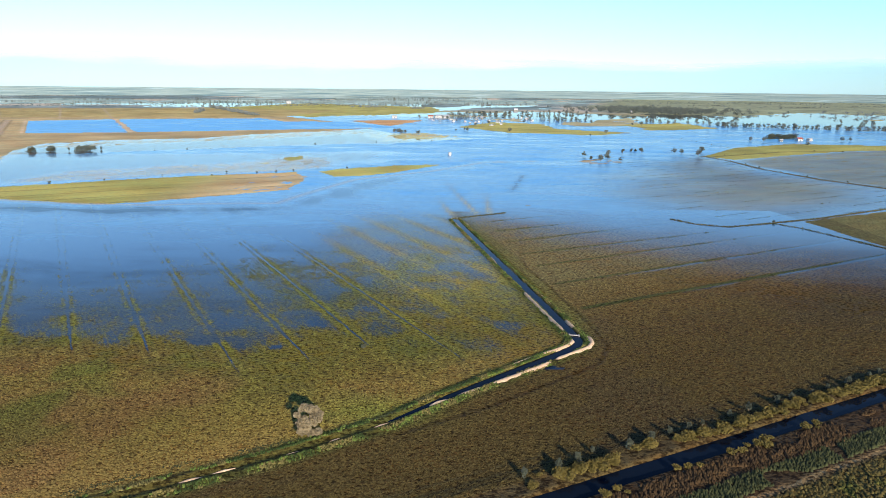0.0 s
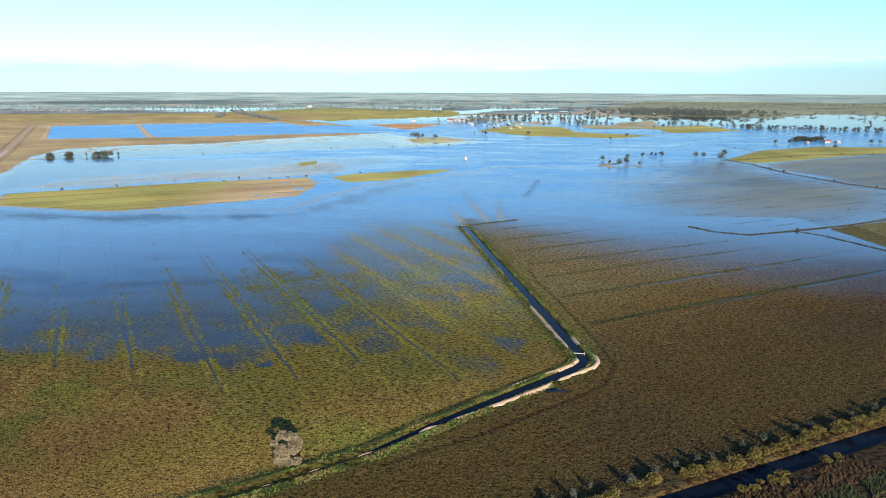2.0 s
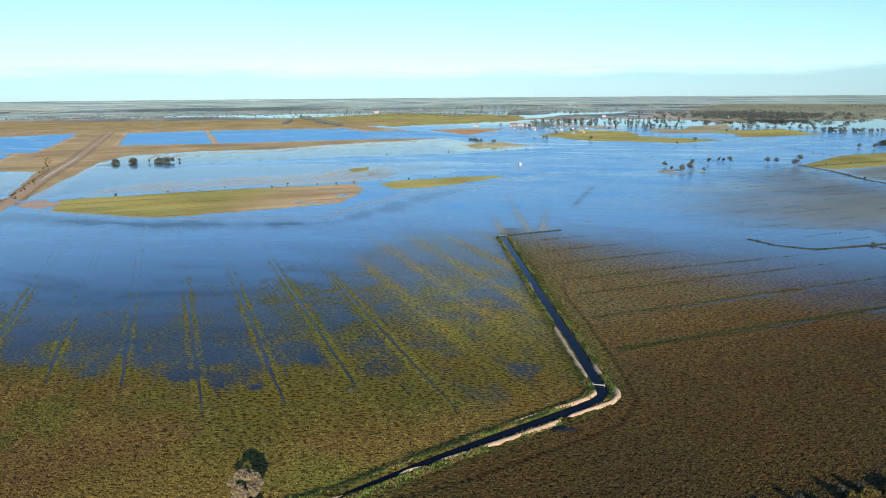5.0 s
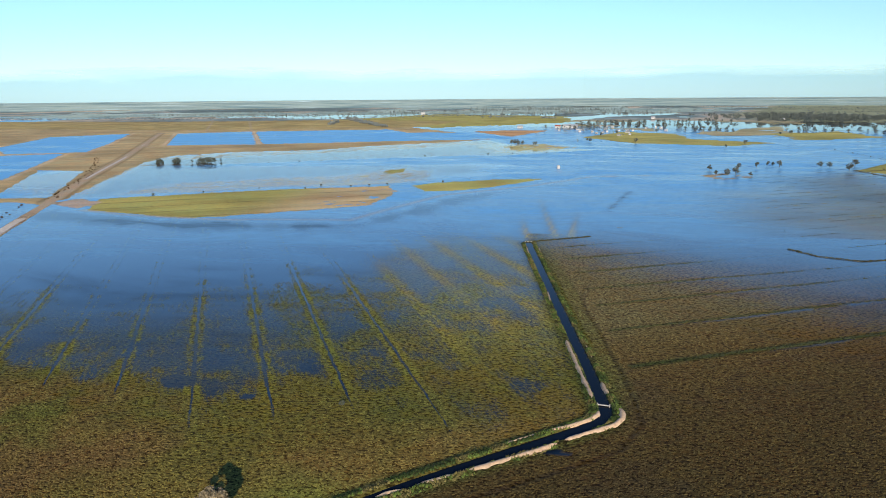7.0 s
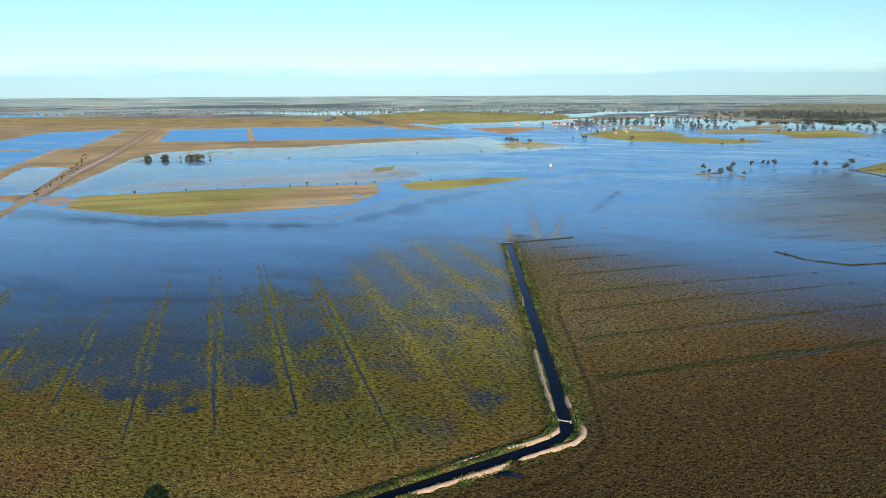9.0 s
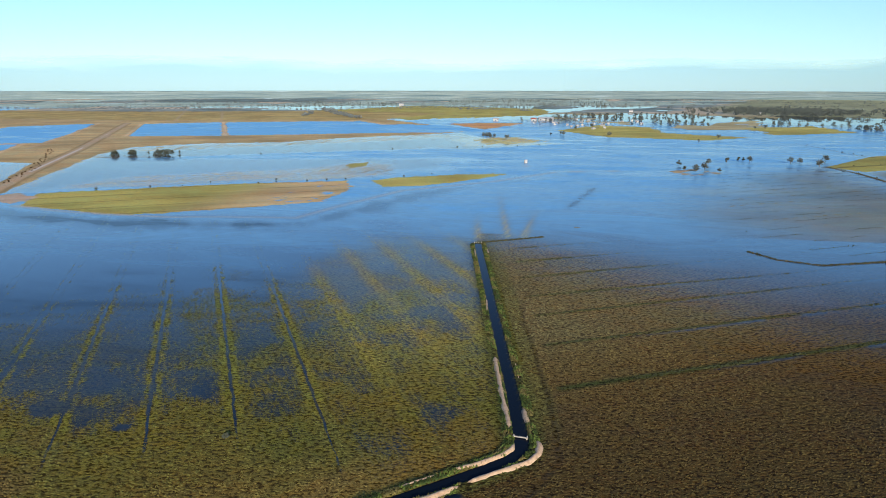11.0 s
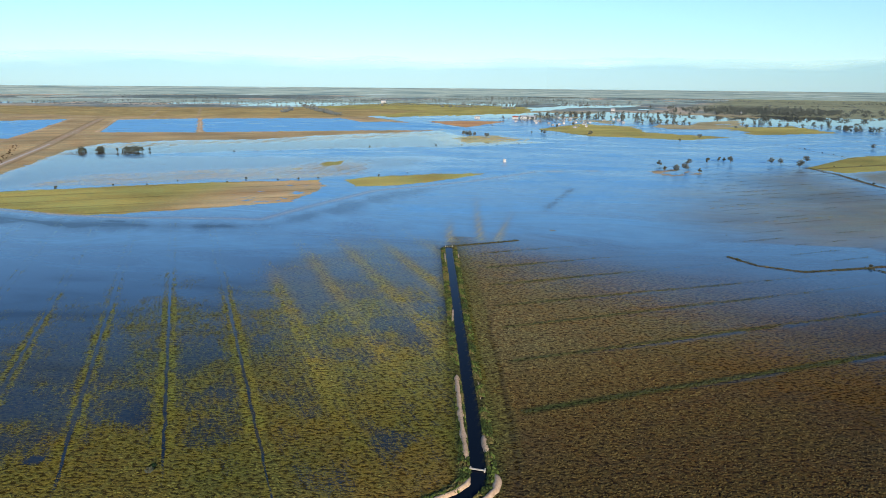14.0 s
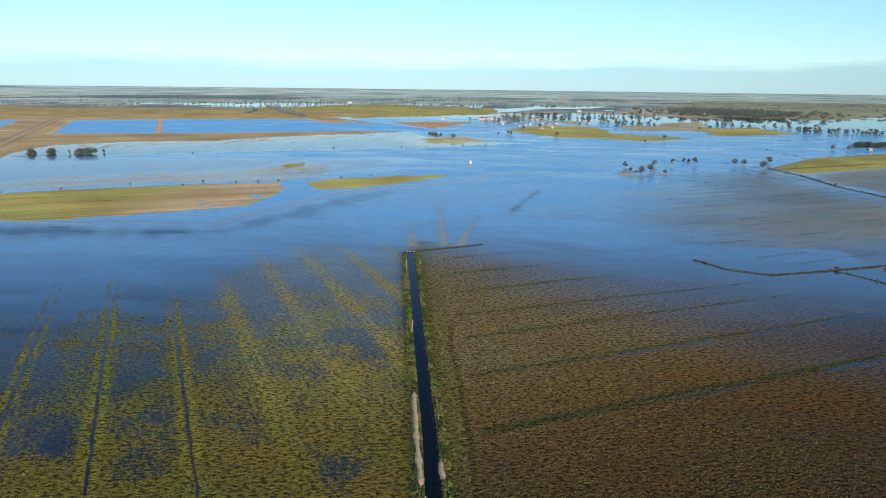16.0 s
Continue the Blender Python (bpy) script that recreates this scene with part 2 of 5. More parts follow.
def line_distance(x, y, pts):
    """Distance to an open line of plan points."""
    best = np.full(np.shape(x), 1e9)
    for (ax, ay), (bx, by) in zip(pts[:-1], pts[1:]):
        dx, dy = bx - ax, by - ay
        t = np.clip(((x - ax) * dx + (y - ay) * dy) / (dx * dx + dy * dy), 0, 1)
        best = np.minimum(best, np.hypot(x - ax - t * dx, y - ay - t * dy))
    return best


def inside_distance(x, y, pts):
    """Distance to the outline of a plot: positive inside it."""
    loop = list(pts) + [pts[0]]
    odd = np.zeros(np.shape(x), bool)
    for (ax, ay), (bx, by) in zip(loop[:-1], loop[1:]):
        if ay != by:
            odd ^= ((ay > y) != (by > y)) & (x < (bx - ax) * (y - ay) / (by - ay) + ax)
    return np.where(odd, 1, -1) * line_distance(x, y, loop)


def smooth(v, lo, hi):
    t = np.clip((v - lo) / (hi - lo), 0, 1)
    return t * t * (3 - 2 * t)


# the field grid lies askew: u runs along the bays of the eastern field, v along those of the western one
AU, AV = (0.868, 0.496), (-0.496, 0.868)

# the irrigation channel and its banks
CHANNEL = [(6.6, 386), (18, 325), (26.3, 280), (32.2, 248.4), (35.6, 230.4), (38.3, 215.7), (40.2, 203.5), (41.2, 198.5), (41.4, 194), (39.5, 189.4), (33.2, 183.2),
           (26.7, 177.3), (14.7, 166.8), (2.6, 156), (-5.5, 148.3), (-13, 141.2), (-22.3, 134.6), (-31, 128.6), (-40, 123), (-56.3, 113.5), (-90, 95)]
SIDE_DITCH = [(19.2, 340), (26.1, 301), (33.7, 259.5), (37.6, 240)]
DRAIN = [(-120, 40.8), (23, 113.4), (113, 159.2), (400, 305)]
WHEEL_TRACK = [(42.4, 360), (36.8, 314.5), (34.7, 296), (36.6, 272), (39.8, 260), (44.4, 231.6), (48, 208), (49.5, 190), (44, 177), (30, 165), (10, 149), (-10, 136)]
HEDGE = [(134, 393), (143, 378.6), (159, 371.5), (182, 380.6), (225, 400), (288, 436)]
HEDGE_EAST = [(189, 383), (199, 369), (216, 322.6), (240, 270)]
FARM_ROAD = [(294, 775), (304, 728), (306, 652), (322, 581), (347, 530), (400, 440)]
DIRT_ROAD = [(-868, 1372), (-545, 812), (-430, 598), (-367, 490), (-344, 449), (-318, 403), (-295, 362), (-270, 318)]
# pale vehicle tracks on the bare land
PALE_TRACKS = ([(-612, 802), (-687, 945)], [(-590, 777), (-563, 783)], [(-681, 1058), (-641, 992), (-613, 975)], [(-802, 1440), (-1211, 2184)], [(-683, 1425), (-1025, 2078)], [(-492, 1083), (-683, 1425)])
BAY_LINES = (170.6, 198.9, 224.3, 244.8, 268.6, 292.5, 316.0)


def bay_line(k, u):
    """Where the eastern field's bay line k lies, along v: the lines run a little askew to the grid."""
    return BAY_LINES[k] - (0.06 if k == 3 else 0.03) * (u - 153 - 0.37 * (BAY_LINES[k] - 170))

# plots above the flood: outline, height, softness of the shore, cover
OLIVE, BROWN, TAN, MEADOW, STUBBLE, RUST = (0.22, 0.175, 0.042), (0.25, 0.15, 0.055), (0.33, 0.27, 0.14), (0.29, 0.285, 0.085), (0.42, 0.32, 0.19), (0.40, 0.25, 0.12)
MUD, GREEN = (0.09, 0.07, 0.045), (0.07, 0.095, 0.025)
PLOTS = [
    ([(-480, 760), (-500, 850), (-444, 918), (-345, 962), (-290, 1050), (-161, 1180), (-118, 1245), (-235, 1440), (-380, 1640), (-320, 2050),
      (-728, 2142), (-965, 2017), (-1267, 1974), (-2700, 2000), (-2700, 300), (-600, 300), (-420, 440), (-350, 480)], 0.35, 12, TAN),
    ([(-320, 1640), (-26, 1964), (-53, 2477), (-569, 2834), (-740, 2150)], 0.3, 30, MEADOW),
    ([(-2700, 1600), (-900, 1500), (-410, 1640), (-330, 2040), (-728, 2130), (-1267, 1965), (-2700, 1990)], 0.32, 30, (0.30, 0.25, 0.10)),
    ([(-332, 490), (-288, 518), (-212, 563), (-128, 602), (-108, 560), (-108, 490), (-143, 462), (-178, 442), (-216, 421), (-272, 431), (-304, 441)], 0.22, 9, MEADOW),
    ([(-112, 600), (-96, 623), (-46, 655), (2, 668), (-33, 611), (-69, 573), (-92, 567)], 0.22, 7, MEADOW),
    ([(-174, 710), (-151, 742), (-138, 702), (-161, 679)], 0.1, 9, MEADOW),
    ([(-352, 462), (-346, 492), (-316, 472), (-310, 443)], 0.08, 3, (0.34, 0.30, 0.24)),
    ([(-412, 474), (-372, 487), (-350, 466), (-352, 456)], 0.5, 3, TAN),
    ([(-88, 1118), (-105, 1050), (-68, 957), (-37, 968), (3, 995), (40, 1060), (-30, 1150)], -0.02, 24, (0.42, 0.38, 0.17)),
    ([(25, 1294), (100, 1480), (202, 1423), (204, 1262), (318, 1179), (248, 1102), (107, 1148)], 0.25, 12, MEADOW),
    ([(374, 1412), (516, 1526), (530, 1322), (368, 1232)], 0.2, 20, MEADOW),
    ([(-200, 1480), (-103, 1305), (-48, 1511), (-132, 1522)], 0.4, 6, RUST),
    ([(294, 775), (378, 892), (490, 968), (600, 950), (900, 1060), (760, 930), (507, 859), (406, 799), (315, 738)], 0.3, 5, (0.25, 0.255, 0.075)),
    ([(135, 712), (166, 735), (192, 706), (154, 675)], 0.1, 9, (0.2, 0.16, 0.07)),
    ([(190, 384), (290, 437), (420, 470), (330, 300), (250, 250), (216, 323), (204, 352)], 0.10, 9, (0.15, 0.145, 0.06)),
    ([(540, 2111), (812, 1938), (1133, 2266), (1338, 2098), (2200, 2500), (4000, 5200), (1400, 5200), (576, 2684)], 0.3, 60, (0.2, 0.235, 0.15)),
    ([(1000, 1480), (1200, 1800), (2500, 2300), (2500, 1500), (1100, 1380)], 0.25, 40, (0.2, 0.26, 0.16)),
]
# ponds and flooded bays cut into those plots
PONDS = [
    [(-625, 1025), (-818, 1357), (-697, 1452), (-490, 1065)],
    [(-481, 1070), (-687, 1452), (-412, 1560), (-328, 1420), (-285, 1449), (-196, 1410), (-139, 1331), (-97, 1262), (-165, 1204), (-260, 1175), (-384, 1112)],
    [(-870, 948), (-1011, 1219), (-923, 1347), (-744, 1038), (-664, 887), (-755, 840)],
    [(-900, 905), (-742, 820), (-677, 864), (-579, 700), (-506, 579), (-900, 500)],
    [(151, 706), (165, 719), (176, 706), (158, 692)],
    [(-520, 420), (-434, 505), (-539, 664), (-489, 671), (-372, 486), (-408, 478)],
]
# shallow bays where stubble stands in the water
SHALLOWS = [
    ([(300, 790), (200, 720), (100, 600), (90, 450), (186, 385), (300, 440), (360, 530), (310, 650)], -0.035),
    ([(308, 728), (324, 581), (349, 532), (700, 640), (900, 1040), (507, 857), (406, 797)], -0.03),
    ([(-505, 800), (-444, 915), (-345, 958), (-290, 1045), (-180, 1150), (-100, 1120), (-250, 960), (-360, 880), (-440, 800)], -0.02),
    ([(-215, 650), (-170, 640), (-120, 620), (-100, 650), (-120, 720), (-165, 740), (-190, 700)], -0.03),
    ([(-340, 500), (-288, 525), (-212, 570), (-128, 606), (-100, 640), (-150, 690), (-250, 640), (-330, 580)], -0.03),
]


def land(x, y, standing=False):
    """Height over the flood level and the cover colour at plan points; on demand also how much stubble stands through the water."""
    u, v = AU[0] * x + AU[1] * y, AV[0] * x + AV[1] * y
    grain = rough_noise(x, y, 1.7, 1, 3) - 0.5
    streak = rough_noise(u * 0.25, v, 3.0, 2, 3) - 0.5
    streak_v = rough_noise(u, v * 0.25, 3.0, 5, 3) - 0.5
    blot = rough_noise(x, y, 9, 3, 3) - 0.5
    patch = rough_noise(x, y, 45, 4, 3) - 0.5
    wide = rough_noise(x, y * 0.5, 260, 6, 4) - 0.5
    far = smooth(y, 900, 1900)

    h = -0.6 + 0 * x
    col = np.empty((*np.shape(x), 3))
    col[:] = MUD

    def lay(mask, colour):
        col[:] += mask[..., None] * (np.array(colour) - col)

    # far country: long sheets of water between low ground
    h_far = 0.0 + 3.0 * (rough_noise(x, y * 0.6, 420, 6, 4) - 0.54) + 0.35 * np.clip((np.abs(x + 900) - 1700) / 2000, -1, 1)
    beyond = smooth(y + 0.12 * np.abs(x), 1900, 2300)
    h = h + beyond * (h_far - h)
    # distance haze is mixed into these covers, bluer and paler than near land
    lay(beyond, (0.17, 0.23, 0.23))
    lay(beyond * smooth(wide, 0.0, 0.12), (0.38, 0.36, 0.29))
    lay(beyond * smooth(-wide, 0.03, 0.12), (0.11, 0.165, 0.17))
    mid = smooth(y, 1150, 1500) * (1 - beyond) * smooth(x, -150, 50)
    lay(mid, (0.32, 0.31, 0.18))
    h = h + mid * (0.36 + 2.8 * (rough_noise(x * 0.6, y * 0.5, 80, 3, 5) - 0.5) - 0.15)

    for outline, level, shore, colour in PLOTS:
        d = inside_distance(x, y, outline) + shore * 0.8 * blot * (1 + 3 * far) + shore * 0.5 * patch
        m = smooth(d, -shore, shore)
        h = h + m * (level + 0.15 * grain - h)
        lay(smooth(d, -shore * 1.2, 0), colour)
    for outline in PONDS:
        m = smooth(inside_distance(x, y, outline) + 5 * blot, -4, 4)
        h = h + m * (-0.6 - h)
        if outline[0][1] > 500:
            lay(np.exp(-((inside_distance(x, y, outline) + 5) / 3) ** 2) * 0.5, (0.5, 0.43, 0.32))
    drowned, sunk = 0 * x, 0 * x
    for outline, level in SHALLOWS:
        d = inside_distance(x, y, outline) + 20 * patch
        m = smooth(d, -30, 70) if level < -0.03 and outline[0][0] > 0 else smooth(d, -12, 14)
        long_streak = rough_noise(u * 0.03, v, 3.2, 5, 3) - 0.5
        h = np.where(h > 0.05, h, h + m * (level - (0.09 if outline[0][0] > 0 else 0.05) + 0.16 * long_streak + 0.05 * streak + 0.04 * patch + 0.10 * np.exp(-(((v + 3 * blot) % 23 - 11) / 1.4) ** 2) * (outline[0][0] > 0) - h))
        lay(np.where(h < 0.05, m, 0), (0.14, 0.135, 0.07) if outline[0][0] > 0 else (0.34, 0.31, 0.19))
        if outline[0][0] > 0:
            sunk = np.maximum(sunk, m * np.clip(0.72 * smooth(x + 0.3 * (650 - y) + 40 * patch, 105, 290) + 0.12 * long_streak, 0, 0.85))
        drowned = np.maximum(drowned, m * ((0.26 if outline[0][0] > 0 else 0.46) + 0.4 * long_streak + 0.2 * streak + 0.15 * patch))

    # the meadow strip turns to bare wet stubble at its eastern end
    bare = smooth(x, -215, -150) * smooth(605 - y, 0, 30) * smooth(inside_distance(x, y, PLOTS[3][0]), -8, 2)
    lay(bare * 0.8, STUBBLE)
    h = h - bare * (0.15 + 0.4 * streak + 0.05 * smooth(x, -160, -105))
    drills = np.exp(-(((v + 2.5 * blot - 6) % 27 - 13) / 1.2) ** 2) * smooth(inside_distance(x, y, PLOTS[3][0]), 0, 4) * smooth(rough_noise(u * 0.2, v, 10, 2, 2), 0.3, 0.5)
    lay(drills * 0.75, (0.10, 0.09, 0.035))

    # far fields are brightened to stand for haze, and mottled at random
    far_field = (y > 425) | (x > 230)
    col[:] *= np.where(far_field, (1.12 + 0.8 * rough_noise(u * 0.12, v, 15, 3, 3)) * (0.6 + 0.8 * rough_noise(x, y, 60, 5, 4)), 1.0)[..., None]

    # western field: bays that run down into the flood
    cx = np.interp(y, [95, 113, 141, 166, 190, 200, 230, 280, 325, 388, 420], [-90, -56, -13, 14.7, 40, 40.5, 35.6, 26.3, 18, 6, 0])
    west = smooth(cx - x, -1.5, 1.5)
    v_dry = np.interp(u, [-15, -4, 16, 31, 40, 51, 60, 75, 88, 93, 104], [234, 223, 212, 196, 189, 187, 194, 191, 178, 171, 172])
    v_wet = np.interp(u, [-36, -21, -7, 8, 25, 37, 56, 75, 93, 106, 123, 142, 162, 176], [320, 328, 305, 292, 290, 307, 306, 309, 299, 303, 331, 349, 360, 347])
    t = (v - v_dry) / np.maximum(v_wet - v_dry, 40)
    bay = (u - 36.6 + 9.6) % 19.2 - 9.6
    wob = 0.5 * (rough_noise(u * 0 + 3, v, 14, 2, 2) - 0.5)
    ridge = np.exp(-(((bay + wob) - 1.5) / 1.0) ** 2) + 0.8 * np.exp(-(((bay + wob) + 1.6) / 0.9) ** 2)
    rut = np.exp(-((bay + wob) / 0.62) ** 2)
    inbay = smooth(t, -0.32, 0.0)
    stand_w = np.interp(t, [-0.8, -0.4, -0.15, 0.08, 0.3, 0.7, 1.0, 1.3], [1.2, 1.0, 0.88, 0.66, 0.52, 0.46, 0.26, -0.1])
    stand_w = stand_w + smooth(t, -0.45, 0.1) * (0.4 * streak_v + 0.45 * blot + 0.25 * patch - 0.2 * smooth(rough_noise(u, v * 0.6, 13, 1, 2), 0.5, 0.62) * smooth(np.abs(bay), 2.5, 5))
    stand_w = stand_w + 0.12 * smooth(u, 45, 70) * smooth(t, 0, 0.1) * (1 - smooth(t, 0.45, 0.9))
    stand_w = stand_w - 0.17 * smooth(80 - u, 0, 40) * smooth(t, -0.05, 0.1)
    stand_w = stand_w - 0.12 * smooth(u, 100, 125) * smooth(t, 0.2, 0.5) * (1 - smooth(t, 0.85, 1.05))
    h_w = np.clip(0.35 * (stand_w - 0.86), -0.3, 0.08) + inbay * (0.04 * ridge - 0.07 * rut) + 0.10 * grain
    sunk_w = smooth(u, 72, 118) * smooth(t, 0.15, 0.6) * (1 - smooth(t, 0.85, 1.12)) * np.clip(0.32 + 0.36 * np.exp(-(bay / 3.2) ** 2) + 0.5 * patch, 0, 0.75)
    sunk_w = np.maximum(sunk_w, 0.24 * smooth(t, -0.1, 0.15) * (1 - smooth(t, 0.4, 1.0)))
    pool = np.exp(-((np.hypot(x + 72, y - 192) + 5 * grain + 4 * blot) / 3.6) ** 4) + np.exp(-((np.hypot(x + 49, y - 187) + 2 * grain) / 1.6) ** 4)
    h_w, stand_w = h_w - 0.3 * pool, stand_w - 0.8 * pool
    for px, py, size in ((-70, 211, 6), (-39, 211, 5), (-20, 221, 6), (-100, 213, 5), (-137, 214, 6), (-36, 204, 5)):
        hollow = np.exp(-((np.hypot(AU[0] * (x - px) + AU[1] * (y - py), 0.6 * (AV[0] * (x - px) + AV[1] * (y - py))) + 6 * blot) / size) ** 4)
        h_w, stand_w, sunk_w = h_w - 0.1 * hollow, stand_w - 0.12 * hollow, sunk_w * (1 - 0.4 * hollow)

    # eastern field: drier, its low bay lines slope into the flood
    shore_line = [(30, 412), (38, 408), (92, 374), (150, 345), (215, 318), (420, 250)]
    d = line_distance(x, y, shore_line)
    north = y > np.interp(x, [p[0] for p in shore_line], [p[1] for p in shore_line])
    d = np.where(north, -d, d)
    d = d + 0.35 * np.clip(130 - x, 0, 100) * smooth(d, -5, 30)
    stand_e = np.interp(d, [-45, -5, 45, 95, 130], [-0.1, 0.08, 0.36, 0.78, 1.05]) + smooth(140 - d, 0, 40) * (0.16 * streak + 0.14 * blot)
    h_e = np.clip(0.35 * (stand_e - 0.88), -0.3, 0.09) + 0.10 * grain
    sunk_e = np.interp(d + 30 * patch, [-55, -15, 35, 90, 130], [0, 0.1, 0.42, 0.82, 1.0])
    along = smooth(u, 152 + 0.37 * (v - 170), 155 + 0.37 * (v - 170))
    for k, line in enumerate(BAY_LINES):
        off = v - bay_line(k, u) - 1.0 * (rough_noise(u, u * 0 + k, 22, 4, 2) - 0.5)
        gap = smooth(rough_noise(u, u * 0 + 7 * k, 16, 1, 2), 0.42, 0.58) * (1.0 if k in (0, 1) else 0.3)
        stand_e = stand_e + along * (0.4 * np.exp(-((off - 1.1) / 1.2) ** 2) - 0.9 * gap * np.exp(-((off + 0.5) / 0.9) ** 2))
        sunk_e = sunk_e - along * 0.4 * gap * np.exp(-((off + 0.5) / 0.9) ** 2)
        h_e = h_e + along * (0.12 * np.exp(-((off - 1.1) / 0.8) ** 2) - 0.13 * gap * np.exp(-((off + 0.4) / 0.7) ** 2))
    h_n = west * h_w + (1 - west) * h_e
    region = (y < 425) & (x < 212 + (383 - y) * 0.1)
    h = np.where(region, h_n, h)
    stand = np.where(region, west * stand_w + (1 - west) * stand_e, np.maximum(drowned, smooth(h, -0.1, 0.02)))
    sunk = np.where(region, west * sunk_w + (1 - west) * sunk_e, sunk)
    lay(np.where(region, 1.0, 0.0), MUD)
    lay(np.where(region, west, 0), OLIVE)
    lay(np.where(region, west * smooth(t, -0.05, 0.2), 0), (0.155, 0.175, 0.058))
    lay(np.where(region, west * smooth(v, 120, 190) * (1 - smooth(t, 0.0, 0.3)) * 0.7, 0), (0.23, 0.225, 0.045))
    lay(np.where(region, west * smooth(patch + 0.5 * blot, 0.0, 0.2) * smooth(-t, -0.15, 0.12) * 0.6, 0), BROWN)
    lay(np.where(region, west * smooth(rough_noise(x, y, 30, 6, 3), 0.5, 0.64) * (1 - smooth(t, -0.1, 0.2)) * 0.5, 0), (0.25, 0.165, 0.055))
    lay(np.where(region, west * smooth(rough_noise(x, y, 24, 2, 3), 0.52, 0.66) * (1 - smooth(t, -0.1, 0.2)) * 0.7, 0), (0.15, 0.175, 0.035))
    lay(np.where(region, (1 - west) * smooth(rough_noise(u * 0.5, v, 22, 7, 3), 0.5, 0.66) * 0.6, 0), (0.165, 0.155, 0.05))
    lay(np.where(region, west * smooth(165 - v + 60 * patch, -15, 40) * 0.55, 0), BROWN)
    lay(np.where(region, west * smooth(t, -0.4, -0.1) * (1 - smooth(t, 0.15, 0.4)) * 0.4, 0), (0.23, 0.235, 0.05))
    lay(np.where(region, west * smooth(ridge * inbay, 0.3, 0.9) * 0.45, 0), (0.205, 0.22, 0.055))
    lay(np.where(region, 1 - west, 0), (0.215, 0.158, 0.05))
    lay(np.where(region, (1 - west) * smooth(v, 175, 215) * 0.7, 0), (0.20, 0.185, 0.085))
    lay(np.where(region, (1 - west) * smooth(patch + 0.4 * streak, 0.0, 0.15) * 0.55, 0), (0.175, 0.13, 0.058))
    for k, line in enumerate(BAY_LINES):
        lay(np.where(region, (1 - west) * along * np.exp(-((v - bay_line(k, u) - 0.9) / (1.4 if k == 0 else 0.9)) ** 2) * (0.95 if k == 0 else 0.7), 0), (0.075, 0.115, 0.03))

    lay(np.where(region, west * smooth(u, 88, 112) * smooth(t, 0.0, 0.3) * np.clip(0.3 + 0.55 * np.exp(-(bay / 3.2) ** 2), 0, 1), 0), (0.26, 0.245, 0.062))
    # eastern cover pales northwards, with haze and sky sheen put into the colour
    lighter = west * (0.76 + 0.1 * smooth(t, -0.8, -0.4) + 0.24 * smooth(t, -0.05, 0.35) + 0.5 * smooth(u, 90, 140) * smooth(t, -0.1, 0.4) + 0.55 * smooth(165 - v, 0, 45)) + (1 - west) * (0.52 + 0.7 * smooth(v, 120, 240))
    col[:] *= np.where(region, 0.93 * lighter, 1.0)[..., None]

    lay(np.where(region, np.exp(-(((x + 16) / 13) ** 2 + ((y - 147) / 7) ** 2)) * 0.7, 0), (0.2, 0.225, 0.04))

    # channel, with raised banks and green verges
    c = line_distance(x, y, CHANNEL)
    width = np.interp(y, [95, 138, 152, 165, 180, 390], [0.3, 0.4, 0.6, 1.0, 1.25, 1.3])
    verge = 1 - smooth(c, width + 2.0, width + 5.5)
    lay(np.where(region, verge * 0.75, 0), GREEN)
    h = np.where(region, h + 0.35 * np.exp(-((c - width - 1.4) / 1.1) ** 2), h)
    h = np.where(c < width + 0.8, np.minimum(h, np.interp(y, [95, 141, 156], [0.06, 0.03, -0.5]) + 0.9 * np.maximum(c - width * 0.8, 0)), h)
    side = smooth(x - cx, 2, 4) * (1 - smooth(x - cx, 9, 11)) * smooth(y, 195, 215)
    lay(np.where(region, side * 0.5, 0), (0.16, 0.17, 0.042))
    drills = (x - 23) * -0.4527 + (y - 113.4) * 0.8917
    for off in (9.3, 11.2, 14.0):
        lay(np.where(region, np.exp(-((drills - off - 0.5 * blot) / 0.4) ** 2) * 0.55, 0), (0.06, 0.055, 0.03))
    sd = line_distance(x, y, SIDE_DITCH)
    h = np.where(region, h - 0.45 * np.exp(-(sd / 0.9) ** 2), h)
    w = line_distance(x, y, WHEEL_TRACK)
    lay(np.where(region, np.exp(-(w / 0.5) ** 2) * 0.7 * (1 - 0.7 * smooth(y, 270, 320)), 0), (0.055, 0.045, 0.03))
    h = h - 0.08 * np.exp(-(w / 0.6) ** 2) * region
    puddle = np.exp(-(((x - 31 + 6 * blot) / 3.4) ** 2 + ((y - 173.5 + 4 * grain) / 1.6) ** 2) ** 2)
    stand, sunk = stand - 2 * puddle, sunk * (1 - np.minimum(1.5 * puddle, 1))
    h = np.where(region, h - 0.45 * puddle, h)
    end_bank = line_distance(x, y, [(5, 388), (38, 408)])
    h = np.where(y < 425, np.maximum(h, 0.25 - 0.25 * end_bank), h)
    lay(np.exp(-(end_bank / 1.5) ** 2), (0.12, 0.11, 0.03))
    # drowned tracks that fan out from the channel's head
    for fan in ([(20, 405), (10, 477), (-3, 585)], [(28, 405), (31, 505)], [(5, 400), (-6, 476)]):
        f = line_distance(x, y, fan)
        fade = 1 - smooth(y, 405, np.array(fan[-1][1]))
        m = np.exp(-(f / 2.0) ** 2) * fade * (y > 395)
        h = np.maximum(h, -0.6 + 0.50 * m + 0.25 * grain * m)
        lay(m, (0.55, 0.5, 0.14))
        stand = np.maximum(stand, 0.3 * m)
